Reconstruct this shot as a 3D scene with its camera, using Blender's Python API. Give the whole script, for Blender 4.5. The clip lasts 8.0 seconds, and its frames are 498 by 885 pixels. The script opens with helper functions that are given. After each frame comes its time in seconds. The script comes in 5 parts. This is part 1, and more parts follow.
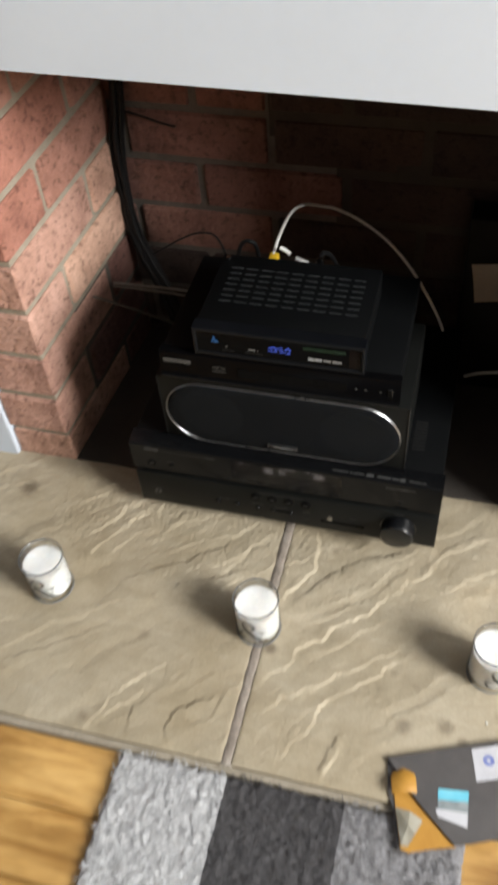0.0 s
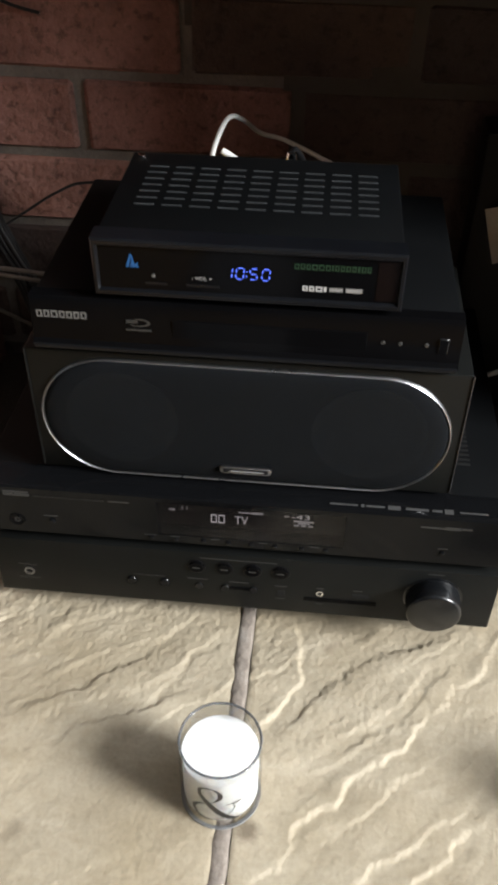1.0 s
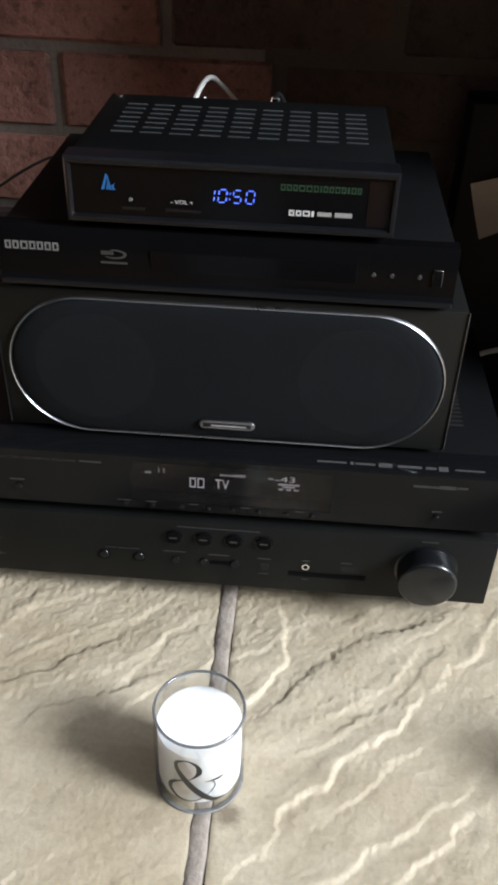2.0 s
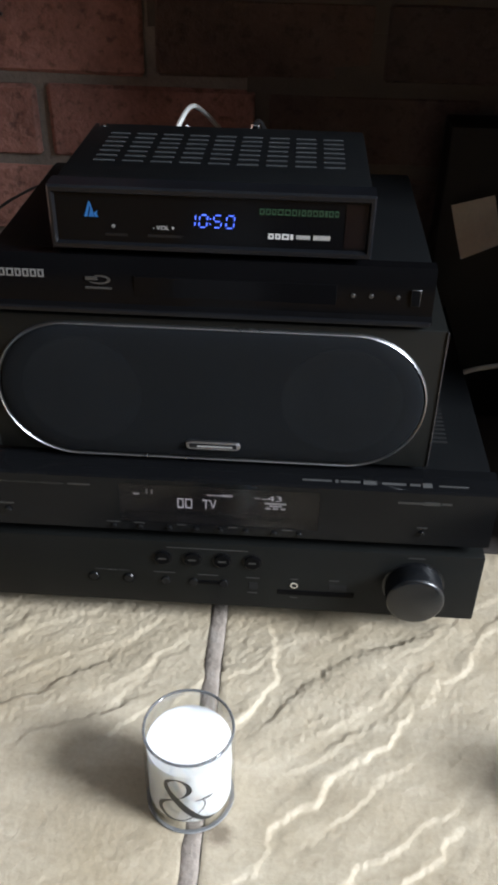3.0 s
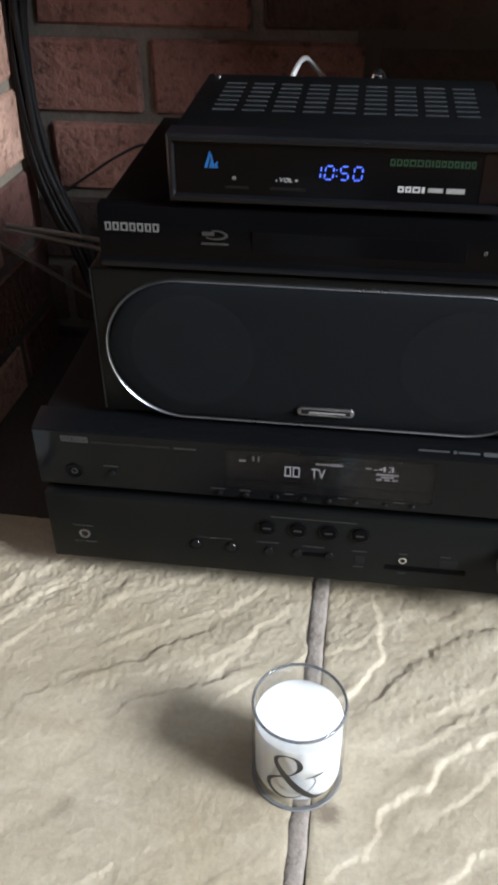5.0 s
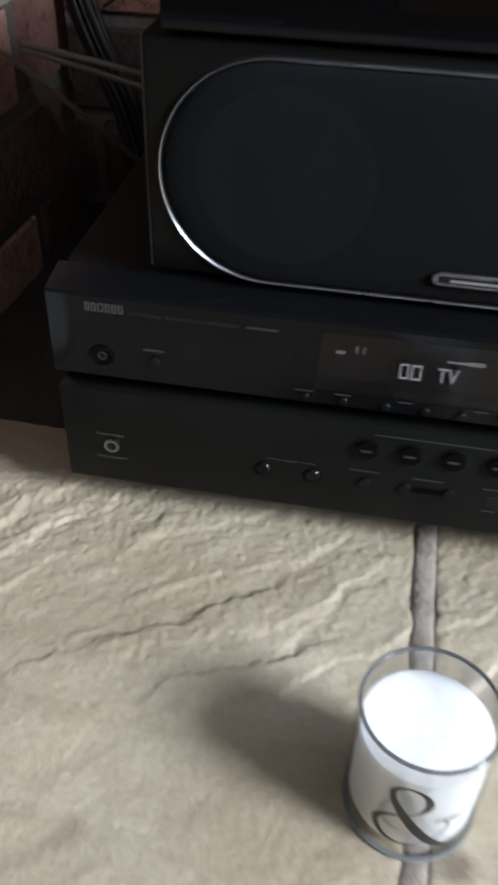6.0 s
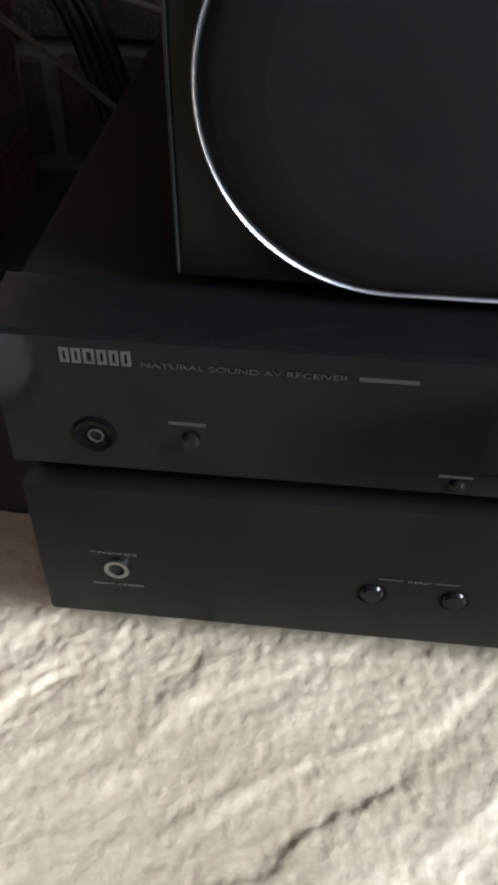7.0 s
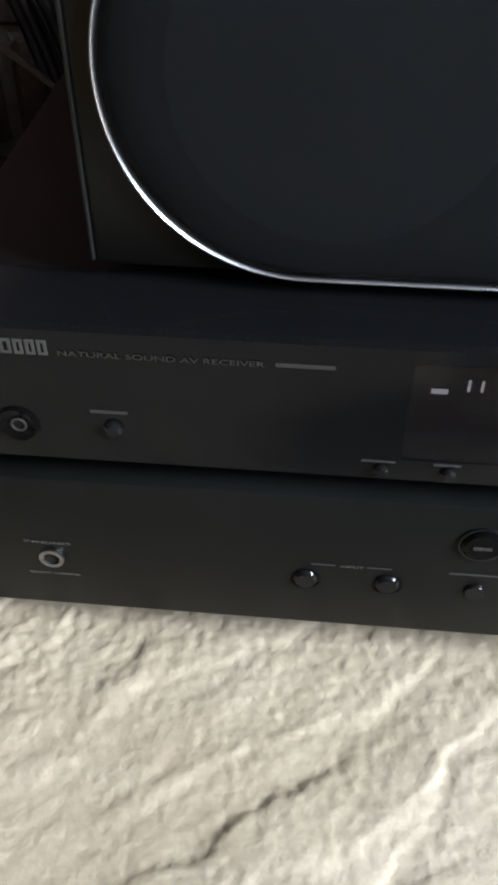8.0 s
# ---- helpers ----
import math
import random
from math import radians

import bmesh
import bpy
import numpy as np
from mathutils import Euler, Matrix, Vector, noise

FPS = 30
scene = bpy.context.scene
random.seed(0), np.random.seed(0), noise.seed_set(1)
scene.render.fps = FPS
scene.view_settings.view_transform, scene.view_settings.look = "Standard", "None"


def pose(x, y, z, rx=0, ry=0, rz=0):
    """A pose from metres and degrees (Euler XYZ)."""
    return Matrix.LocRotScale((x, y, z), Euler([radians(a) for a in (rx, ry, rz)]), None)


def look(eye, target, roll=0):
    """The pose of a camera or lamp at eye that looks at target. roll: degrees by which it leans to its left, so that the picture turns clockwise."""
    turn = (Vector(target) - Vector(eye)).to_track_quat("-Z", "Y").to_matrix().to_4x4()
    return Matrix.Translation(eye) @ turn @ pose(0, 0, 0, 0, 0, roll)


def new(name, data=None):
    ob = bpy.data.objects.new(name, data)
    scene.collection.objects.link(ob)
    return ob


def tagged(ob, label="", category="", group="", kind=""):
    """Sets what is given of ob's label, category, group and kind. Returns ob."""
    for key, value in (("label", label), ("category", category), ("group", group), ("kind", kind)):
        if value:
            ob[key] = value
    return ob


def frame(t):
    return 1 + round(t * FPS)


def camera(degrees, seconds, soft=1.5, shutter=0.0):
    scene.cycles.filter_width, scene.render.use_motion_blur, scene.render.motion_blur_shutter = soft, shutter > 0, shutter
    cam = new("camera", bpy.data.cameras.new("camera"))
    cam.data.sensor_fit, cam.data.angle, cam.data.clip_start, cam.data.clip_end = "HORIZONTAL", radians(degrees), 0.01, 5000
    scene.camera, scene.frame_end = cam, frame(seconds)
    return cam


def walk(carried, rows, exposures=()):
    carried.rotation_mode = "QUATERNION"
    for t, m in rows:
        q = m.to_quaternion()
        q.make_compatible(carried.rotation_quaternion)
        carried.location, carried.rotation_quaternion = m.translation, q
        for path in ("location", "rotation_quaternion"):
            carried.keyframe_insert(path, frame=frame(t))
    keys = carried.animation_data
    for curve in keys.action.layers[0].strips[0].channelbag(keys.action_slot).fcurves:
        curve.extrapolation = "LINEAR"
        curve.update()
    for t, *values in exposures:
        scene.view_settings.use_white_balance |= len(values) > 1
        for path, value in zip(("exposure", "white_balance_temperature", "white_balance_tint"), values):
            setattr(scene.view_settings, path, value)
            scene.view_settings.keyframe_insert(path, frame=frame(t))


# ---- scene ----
cam = camera(31.8, 8.0, soft=3.5, shutter=0.3)
PATH = [
    (0, (0.204, -0.71, 1.073), (-0.219, 0.52, -0.447), -6.0),
    (0.2, (0.139, -0.626, 1.004), (-0.188, 0.686, -0.469), -3.0),
    (0.5, (0.075, -0.55, 0.864), (-0.09, 0.893, -0.511), -0.2),
    (0.8, (0.044, -0.514, 0.722), (-0.096, 0.936, -0.649), 1.0),
    (1, (0.048, -0.493, 0.648), (-0.083, 1.015, -0.659), 0.8),
    (1.2, (0.045, -0.494, 0.595), (-0.039, 1.09, -0.624), 2.4),
    (2.3, (0.047, -0.516, 0.555), (-0.031, 1.105, -0.614), 1.8),
    (2.5, (0.054, -0.516, 0.559), (-0.007, 1.128, -0.578), 1.7),
    (3, (0.055, -0.52, 0.559), (-0.026, 1.115, -0.59), 1.2),
    (3.5, (0.045, -0.514, 0.553), (-0.093, 1.116, -0.597), 0.2),
    (4, (0.034, -0.511, 0.544), (-0.119, 1.11, -0.617), 0.1),
    (4.5, (0.024, -0.511, 0.542), (-0.186, 1.1, -0.624), -0.9),
    (4.7, (0.024, -0.515, 0.541), (-0.208, 1.095, -0.622), -1.1),
    (5.8, (-0.024, -0.418, 0.443), (-0.214, 1.076, -0.873), 2.3),
    (6, (-0.044, -0.38, 0.392), (-0.289, 1.134, -0.892), 1.8),
    (6.2, (-0.084, -0.326, 0.366), (-0.258, 1.171, -0.949), 1.7),
    (6.5, (-0.108, -0.243, 0.341), (-0.27, 1.259, -0.969), 0.8),
    (7, (-0.119, -0.198, 0.3), (-0.279, 1.275, -1.043), 0.2),
    (7.5, (-0.108, -0.193, 0.296), (-0.266, 1.256, -1.073), -1.1),
    (8, (-0.098, -0.196, 0.3), (-0.236, 1.259, -1.065), -0.1),
]
walk(cam, [(t, look(eye, target, roll)) for t, eye, target, roll in PATH],
     exposures=[(0, -0.12, 6950, 10), (0.5, 0.23, 7700, 10), (1, 0.30, 6580, 10), (1.3, 0.29, 6430, 10), (2.4, 0.37, 6030, 10), (4.7, 0.37, 5980, 10), (5.8, 0.06, 5930, 10), (6.05, 0.11, 5880, 10), (6.5, 0.54, 5830, 10), (7, 0.68, 5830, 10), (8, 0.68, 5830, 10)])

# ---- light: overcast daylight through the window on the long side of the room ----
world = bpy.data.worlds.new("daylight")
scene.world = world
world.use_nodes = True
wn = world.node_tree
sky = wn.nodes.new("ShaderNodeTexSky")
sky.sky_type, sky.sun_disc, sky.sun_elevation, sky.sun_rotation = "NISHITA", False, radians(34), radians(112)
wn.links.new(sky.outputs["Color"], wn.nodes["Background"].inputs["Color"])
wn.nodes["Background"].inputs["Strength"].default_value = 0.08

WIN_Y0, WIN_Y1, WIN_Z0, WIN_Z1 = -2.05, -0.725, 1.50, 3.075
daylight = bpy.data.lights.new("window_daylight", "AREA")
daylight.shape, daylight.size, daylight.size_y = "RECTANGLE", WIN_Y1 - WIN_Y0, WIN_Z1 - WIN_Z0
daylight.energy, daylight.color = 478, (0.95, 0.98, 1.0)
lamp_ob = new("window_daylight", daylight)
lamp_ob.matrix_world = look((3.46, (WIN_Y0 + WIN_Y1) / 2, (WIN_Z0 + WIN_Z1) / 2), (0.0, (WIN_Y0 + WIN_Y1) / 2, (WIN_Z0 + WIN_Z1) / 2))


# ---- materials ----
def nodes_of(name):
    m = bpy.data.materials.new(name)
    m.use_nodes = True
    return m, m.node_tree, m.node_tree.nodes["Principled BSDF"]


def coords(nt, per_piece, stretch=(1, 1, 1)):
    tc = nt.nodes.new("ShaderNodeTexCoord")
    mp = nt.nodes.new("ShaderNodeMapping")
    mp.inputs["Scale"].default_value = stretch
    nt.links.new(tc.outputs["Object"], mp.inputs["Vector"])
    if per_piece:
        info = nt.nodes.new("ShaderNodeObjectInfo")
        sc = nt.nodes.new("ShaderNodeMath")
        sc.operation = "MULTIPLY"
        sc.inputs[1].default_value = 7.3
        nt.links.new(info.outputs["Random"], sc.inputs[0])
        nt.links.new(sc.outputs[0], mp.inputs["Location"])
    return mp.outputs["Vector"]


def noise_tex(nt, vec, scale, detail=4.0, rough=0.55, warp=0.0):
    n = nt.nodes.new("ShaderNodeTexNoise")
    n.inputs["Scale"].default_value, n.inputs["Detail"].default_value = scale, detail
    n.inputs["Roughness"].default_value, n.inputs["Distortion"].default_value = rough, warp
    nt.links.new(vec, n.inputs["Vector"])
    return n.outputs["Fac"]


def ramp(nt, fac, stops):
    r = nt.nodes.new("ShaderNodeValToRGB")
    while len(r.color_ramp.elements) < len(stops):
        r.color_ramp.elements.new(0.5)
    for el, (p, c) in zip(r.color_ramp.elements, stops):
        el.position, el.color = p, (*c, 1)
    nt.links.new(fac, r.inputs["Fac"])
    return r.outputs["Color"]


def mix(nt, a, b, fac, how="MIX"):
    x = nt.nodes.new("ShaderNodeMix")
    x.data_type, x.blend_type = "RGBA", how
    for sock, val in ((x.inputs["Factor"], fac), (x.inputs["A"], a), (x.inputs["B"], b)):
        if isinstance(val, (int, float)):
            sock.default_value = val
        elif isinstance(val, tuple):
            sock.default_value = (*val, 1)
        else:
            nt.links.new(val, sock)
    return x.outputs["Result"]


def bump(nt, bsdf, height, strength, distance, after=None):
    b = nt.nodes.new("ShaderNodeBump")
    b.inputs["Strength"].default_value, b.inputs["Distance"].default_value = strength, distance
    nt.links.new(height, b.inputs["Height"])
    if after:
        nt.links.new(after, b.inputs["Normal"])
    nt.links.new(b.outputs["Normal"], bsdf.inputs["Normal"])
    return b.outputs["Normal"]


def spread(nt, fac, lo, hi):
    r = nt.nodes.new("ShaderNodeMapRange")
    r.inputs["To Min"].default_value, r.inputs["To Max"].default_value = lo, hi
    nt.links.new(fac, r.inputs["Value"])
    return r.outputs["Result"]


def surface(name, stops, scale, rough, fine=0.0, fine_scale=300.0, metal=0.0, spec=0.5, per_piece=False, stretch=(1, 1, 1), depth=0.0005, coat=0.0, speckle=0.12):
    """Two scales of noise: a broad one for the colour, a fine one for relief and gloss."""
    m, nt, b = nodes_of(name)
    vec = coords(nt, per_piece, stretch)
    broad = noise_tex(nt, vec, scale, 5.0, 0.6)
    small = noise_tex(nt, vec, fine_scale, 3.0, 0.6)
    col = ramp(nt, broad, stops)
    col = mix(nt, col, mix(nt, (1 - speckle,) * 3, (1 + speckle * 0.7,) * 3, small), 1.0, "MULTIPLY")
    nt.links.new(col, b.inputs["Base Color"])
    nt.links.new(spread(nt, broad, rough * 0.85, min(1.0, rough * 1.2)), b.inputs["Roughness"])
    b.inputs["Metallic"].default_value, b.inputs["Specular IOR Level"].default_value = metal, spec
    b.inputs["Coat Weight"].default_value = coat
    if fine:
        bump(nt, b, small, fine, depth)
    return m


def flagstone():
    m, nt, b = nodes_of("riven_sandstone")
    vec = coords(nt, False)
    along = coords(nt, False, (1, 1, 1))
    turn = nt.nodes.new("ShaderNodeMapping")
    turn.inputs["Rotation"].default_value = (0, 0, radians(-40))
    turn.inputs["Scale"].default_value = (1.0, 4.0, 1.0)
    nt.links.new(along, turn.inputs["Vector"])
    grain = noise_tex(nt, turn.outputs["Vector"], 9.0, 7.0, 0.62, 0.8)
    blotch = noise_tex(nt, vec, 5.0, 4.0, 0.6)
    sand = noise_tex(nt, vec, 270.0, 2.0, 0.6)
    pits = noise_tex(nt, vec, 165.0, 4.0, 0.7)
    col = ramp(nt, grain, [(0.25, (0.335, 0.284, 0.205)), (0.5, (0.382, 0.327, 0.240)), (0.72, (0.420, 0.364, 0.275))])
    col = mix(nt, col, ramp(nt, blotch, [(0.3, (0.78, 0.74, 0.66)), (0.6, (1.0, 1.0, 1.0)), (0.8, (1.1, 1.06, 1.0))]), 1.0, "MULTIPLY")
    col = mix(nt, col, ramp(nt, sand, [(0.3, (0.92, 0.915, 0.91)), (0.65, (1.04, 1.04, 1.04))]), 1.0, "MULTIPLY")
    stain = noise_tex(nt, vec, 17.0, 3.0, 0.5)
    col = mix(nt, col, (0.16, 0.12, 0.08), ramp(nt, stain, [(0.69, (0, 0, 0)), (0.76, (0.55, 0.55, 0.55))]))
    place = nt.nodes.new("ShaderNodeNewGeometry").outputs["Position"]
    for sx, sy, radius, depth in ((-0.412, 0.000, 0.017, 0.75), (0.024, -0.188, 0.011, 0.8), (0.263, -0.246, 0.012, 0.55), (0.212, -0.257, 0.012, 0.5), (0.285, -0.262, 0.009, 0.55), (-0.150, -0.205, 0.010, 0.3)):
        far = nt.nodes.new("ShaderNodeVectorMath")
        far.operation = "DISTANCE"
        far.inputs[1].default_value = (sx, sy, 0)
        nt.links.new(place, far.inputs[0])
        rag = nt.nodes.new("ShaderNodeMath")
        rag.operation = "MULTIPLY_ADD"
        rag.inputs[1].default_value = radius * 1.3
        nt.links.new(pits, rag.inputs[0])
        nt.links.new(far.outputs["Value"], rag.inputs[2])
        band = nt.nodes.new("ShaderNodeMapRange")
        band.inputs["From Min"].default_value, band.inputs["From Max"].default_value = radius * 1.0, radius * 1.75
        band.inputs["To Min"].default_value, band.inputs["To Max"].default_value = depth, 0.0
        nt.links.new(rag.outputs[0], band.inputs["Value"])
        col = mix(nt, col, (0.115, 0.085, 0.055), band.outputs["Result"])
    nt.links.new(col, b.inputs["Base Color"])
    nt.links.new(spread(nt, grain, 0.5, 0.78), b.inputs["Roughness"])
    n1 = bump(nt, b, grain, 0.25, 0.003)
    n2 = bump(nt, b, pits, 0.52, 0.0010, n1)
    bump(nt, b, sand, 0.42, 0.0010, n2)
    return m


def brickwork(name, tones):
    m, nt, b = nodes_of(name)
    vec = coords(nt, True)
    info = nt.nodes.new("ShaderNodeObjectInfo")
    tone = ramp(nt, info.outputs["Random"], [(k / (len(tones) - 1), c) for k, c in enumerate(tones)])
    cloud = noise_tex(nt, vec, 14.0, 5.0, 0.65)
    grit = noise_tex(nt, vec, 240.0, 4.0, 0.7)
    col = mix(nt, tone, ramp(nt, cloud, [(0.3, (0.6, 0.55, 0.55)), (0.5, (1, 1, 1)), (0.72, (1.3, 1.35, 1.4))]), 1.0, "MULTIPLY")
    col = mix(nt, col, ramp(nt, grit, [(0.3, (0.85, 0.84, 0.83)), (0.62, (1.06, 1.06, 1.06))]), 1.0, "MULTIPLY")
    nt.links.new(col, b.inputs["Base Color"])
    b.inputs["Roughness"].default_value = 0.82
    n1 = bump(nt, b, cloud, 0.4, 0.004)
    pock = noise_tex(nt, vec, 95.0, 3.0, 0.6)
    n2 = bump(nt, b, pock, 0.95, 0.0045, n1)
    nt.links.new(mix(nt, col, ramp(nt, pock, [(0.32, (0.5, 0.48, 0.47)), (0.46, (1, 1, 1))]), 1.0, "MULTIPLY"), b.inputs["Base Color"])
    bump(nt, b, grit, 0.5, 0.0014, n2)
    return m


def wood_boards():
    m, nt, b = nodes_of("oak_board")
    vec = coords(nt, True, (1.0, 9.0, 9.0))
    grain = noise_tex(nt, vec, 5.0, 6.0, 0.6, 1.2)
    fine = noise_tex(nt, vec, 40.0, 4.0, 0.6)
    cloud = noise_tex(nt, coords(nt, True, (1.0, 2.0, 1.0)), 9.0, 3.0, 0.5)
    col = ramp(nt, grain, [(0.3, (0.30, 0.145, 0.035)), (0.5, (0.51, 0.30, 0.10)), (0.7, (0.62, 0.39, 0.15))])
    col = mix(nt, col, ramp(nt, cloud, [(0.35, (0.66, 0.6, 0.5)), (0.6, (1.06, 1.04, 1.0))]), 1.0, "MULTIPLY")
    nt.links.new(col, b.inputs["Base Color"])
    nt.links.new(spread(nt, fine, 0.32, 0.5), b.inputs["Roughness"])
    bump(nt, b, fine, 0.15, 0.0006)
    return m


def clear_glass():
    m, nt, b = nodes_of("clear_glass")
    out = nt.nodes["Material Output"]
    tr, gl, mx, lw = (nt.nodes.new("ShaderNode" + k) for k in ("BsdfTransparent", "BsdfGlossy", "MixShader", "LayerWeight"))
    tr.inputs["Color"].default_value = (0.985, 0.99, 0.99, 1)
    gl.inputs["Roughness"].default_value = 0.03
    lw.inputs["Blend"].default_value = 0.12
    nt.links.new(spread(nt, lw.outputs["Fresnel"], 0.01, 0.38), mx.inputs["Fac"])
    nt.links.new(tr.outputs[0], mx.inputs[1])
    nt.links.new(gl.outputs[0], mx.inputs[2])
    nt.links.new(mx.outputs[0], out.inputs["Surface"])
    return m


def rim_glass(name, shade):
    """Thick glass seen along its length, which shows darker than a thin wall."""
    m, nt, b = nodes_of(name)
    b.inputs["Base Color"].default_value = (shade, shade * 1.03, shade * 1.07, 1)
    b.inputs["Roughness"].default_value = 0.05
    b.inputs["Transmission Weight"].default_value = 0.6
    return m


def smoked_pane():
    """The dark plastic in front of a display: mostly see-through, with the gloss of the panel round it."""
    m, nt, b = nodes_of("smoked_plastic_pane")
    b.inputs["Base Color"].default_value = (0.0140, 0.0125, 0.0130, 1)
    b.inputs["Roughness"].default_value = 0.09
    b.inputs["Specular IOR Level"].default_value = 0.66
    tr, mx = nt.nodes.new("ShaderNodeBsdfTransparent"), nt.nodes.new("ShaderNodeMixShader")
    mx.inputs["Fac"].default_value = 0.25
    nt.links.new(tr.outputs[0], mx.inputs[1])
    nt.links.new(b.outputs[0], mx.inputs[2])
    nt.links.new(mx.outputs[0], nt.nodes["Material Output"].inputs["Surface"])
    return m


def glow(name, colour, strength):
    m, nt, b = nodes_of(name)
    b.inputs["Base Color"].default_value = (*[c * 0.3 for c in colour], 1)
    b.inputs["Emission Color"].default_value = (*colour, 1)
    b.inputs["Emission Strength"].default_value = strength
    return m


def rug_wool():
    m, nt, b = nodes_of("striped_wool_pile")
    tc = nt.nodes.new("ShaderNodeTexCoord")
    sep = nt.nodes.new("ShaderNodeSeparateXYZ")
    nt.links.new(tc.outputs["Object"], sep.inputs[0])
    vec = coords(nt, False)
    wob = noise_tex(nt, vec, 60.0, 2.0)
    sh = nt.nodes.new("ShaderNodeMath")
    sh.operation = "MULTIPLY_ADD"
    sh.inputs[1].default_value = 0.006
    nt.links.new(wob, sh.inputs[0])
    nt.links.new(sep.outputs["X"], sh.inputs[2])
    r = nt.nodes.new("ShaderNodeMapRange")
    r.inputs["From Min"].default_value, r.inputs["From Max"].default_value = -0.128, 0.299
    nt.links.new(sh.outputs[0], r.inputs["Value"])
    rp = nt.nodes.new("ShaderNodeValToRGB")
    rp.color_ramp.interpolation = "CONSTANT"
    rp.color_ramp.elements.new(0.66)
    for el, (p, c) in zip(rp.color_ramp.elements, [(0.0, (0.47, 0.47, 0.48)), (0.335, (0.075, 0.072, 0.075)), (0.672, (0.23, 0.225, 0.235))]):
        el.position, el.color = p, (*c, 1)
    nt.links.new(r.outputs[0], rp.inputs[0])
    fleck = noise_tex(nt, vec, 230.0, 4.0, 0.75, 1.0)
    col = mix(nt, rp.outputs[0], ramp(nt, fleck, [(0.3, (0.68, 0.68, 0.69)), (0.5, (1, 1, 1)), (0.68, (1.45, 1.45, 1.45))]), 1.0, "MULTIPLY")
    nt.links.new(col, b.inputs["Base Color"])
    b.inputs["Roughness"].default_value = 0.95
    b.inputs["Specular IOR Level"].default_value = 0.1
    bump(nt, b, fleck, 0.8, 0.004)
    return m


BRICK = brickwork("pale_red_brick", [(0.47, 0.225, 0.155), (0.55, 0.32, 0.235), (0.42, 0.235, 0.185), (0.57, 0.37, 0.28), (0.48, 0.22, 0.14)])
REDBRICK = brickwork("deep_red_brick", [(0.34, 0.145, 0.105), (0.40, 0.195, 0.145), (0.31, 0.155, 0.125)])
# darker brick for the fireback, and for shade low on the cheeks
FIREBRICK = brickwork("dark_red_brick", [(0.150, 0.070, 0.057), (0.198, 0.096, 0.073), (0.136, 0.072, 0.064), (0.188, 0.080, 0.057)])
BLACKBRICK = brickwork("near_black_brick", [(0.036, 0.021, 0.017), (0.050, 0.028, 0.021), (0.041, 0.025, 0.020), (0.033, 0.021, 0.019)])
STONE, OAK, GLASS, LIP, WOOL, SMOKEPANE = flagstone(), wood_boards(), clear_glass(), rim_glass("glass_lip", 0.22), rug_wool(), smoked_pane()
BASEGLASS = rim_glass("glass_base", 0.50)
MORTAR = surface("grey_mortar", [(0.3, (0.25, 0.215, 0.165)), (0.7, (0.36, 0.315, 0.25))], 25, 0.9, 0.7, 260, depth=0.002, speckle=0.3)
DARKMORTAR = surface("dark_mortar", [(0.3, (0.085, 0.074, 0.064)), (0.7, (0.135, 0.118, 0.102))], 25, 0.9, 0.7, 260, depth=0.002, speckle=0.3)
GROUT = surface("dark_pointing", [(0.3, (0.17, 0.14, 0.115)), (0.55, (0.27, 0.23, 0.195)), (0.75, (0.35, 0.32, 0.28))], 38, 0.85, 0.8, 180, depth=0.002, speckle=0.3)
PLASTER = surface("white_painted_plaster", [(0.3, (0.565, 0.63, 0.72)), (0.7, (0.595, 0.66, 0.75))], 6, 0.6, 0.10, 60, depth=0.001, speckle=0.02)
ROOMWALL = surface("slate_grey_room_paint", [(0.3, (0.125, 0.135, 0.145)), (0.7, (0.150, 0.160, 0.170))], 3, 0.7, 0.2, 120)
CEILPAINT = surface("grey_ceiling_paint", [(0.3, (0.13, 0.13, 0.13)), (0.7, (0.16, 0.16, 0.16))], 3, 0.8, 0.2, 120)
# dark firebox tone; on the fire slabs it stands for shade
FIREDARK = surface("dark_firebox_tone", [(0.3, (0.030, 0.025, 0.021)), (0.7, (0.056, 0.045, 0.038))], 12, 0.9, 0.6, 150, depth=0.002)
PIANO = surface("piano_black_lacquer", [(0.3, (0.0036, 0.0038, 0.0044)), (0.7, (0.0050, 0.0053, 0.0059))], 8, 0.09, 0.02, 900, spec=0.16)
GLOSS = surface("glossy_black_plastic", [(0.3, (0.0020, 0.0020, 0.0023)), (0.7, (0.0028, 0.0028, 0.0032))], 8, 0.10, 0.02, 900, spec=0.05)
BUTTON = surface("shiny_black_button", [(0.3, (0.0045, 0.0047, 0.005)), (0.7, (0.006, 0.0062, 0.0068))], 30, 0.14, 0.02, 900, spec=0.18)
SATIN = surface("satin_black_plastic", [(0.3, (0.0057, 0.0061, 0.0058)), (0.7, (0.0075, 0.0080, 0.0077))], 12, 0.36, 0.12, 1200, depth=0.0002, spec=0.11)
KNOB = surface("smooth_black_knob", [(0.3, (0.0042, 0.0047, 0.0056)), (0.7, (0.0056, 0.0062, 0.0072))], 12, 0.26, 0.05, 1200, depth=0.0002, spec=0.5)
STEEL = surface("black_painted_steel", [(0.3, (0.0022, 0.0025, 0.0029)), (0.7, (0.0031, 0.0035, 0.0039))], 10, 0.55, 0.25, 1500, depth=0.0002, spec=0.07)
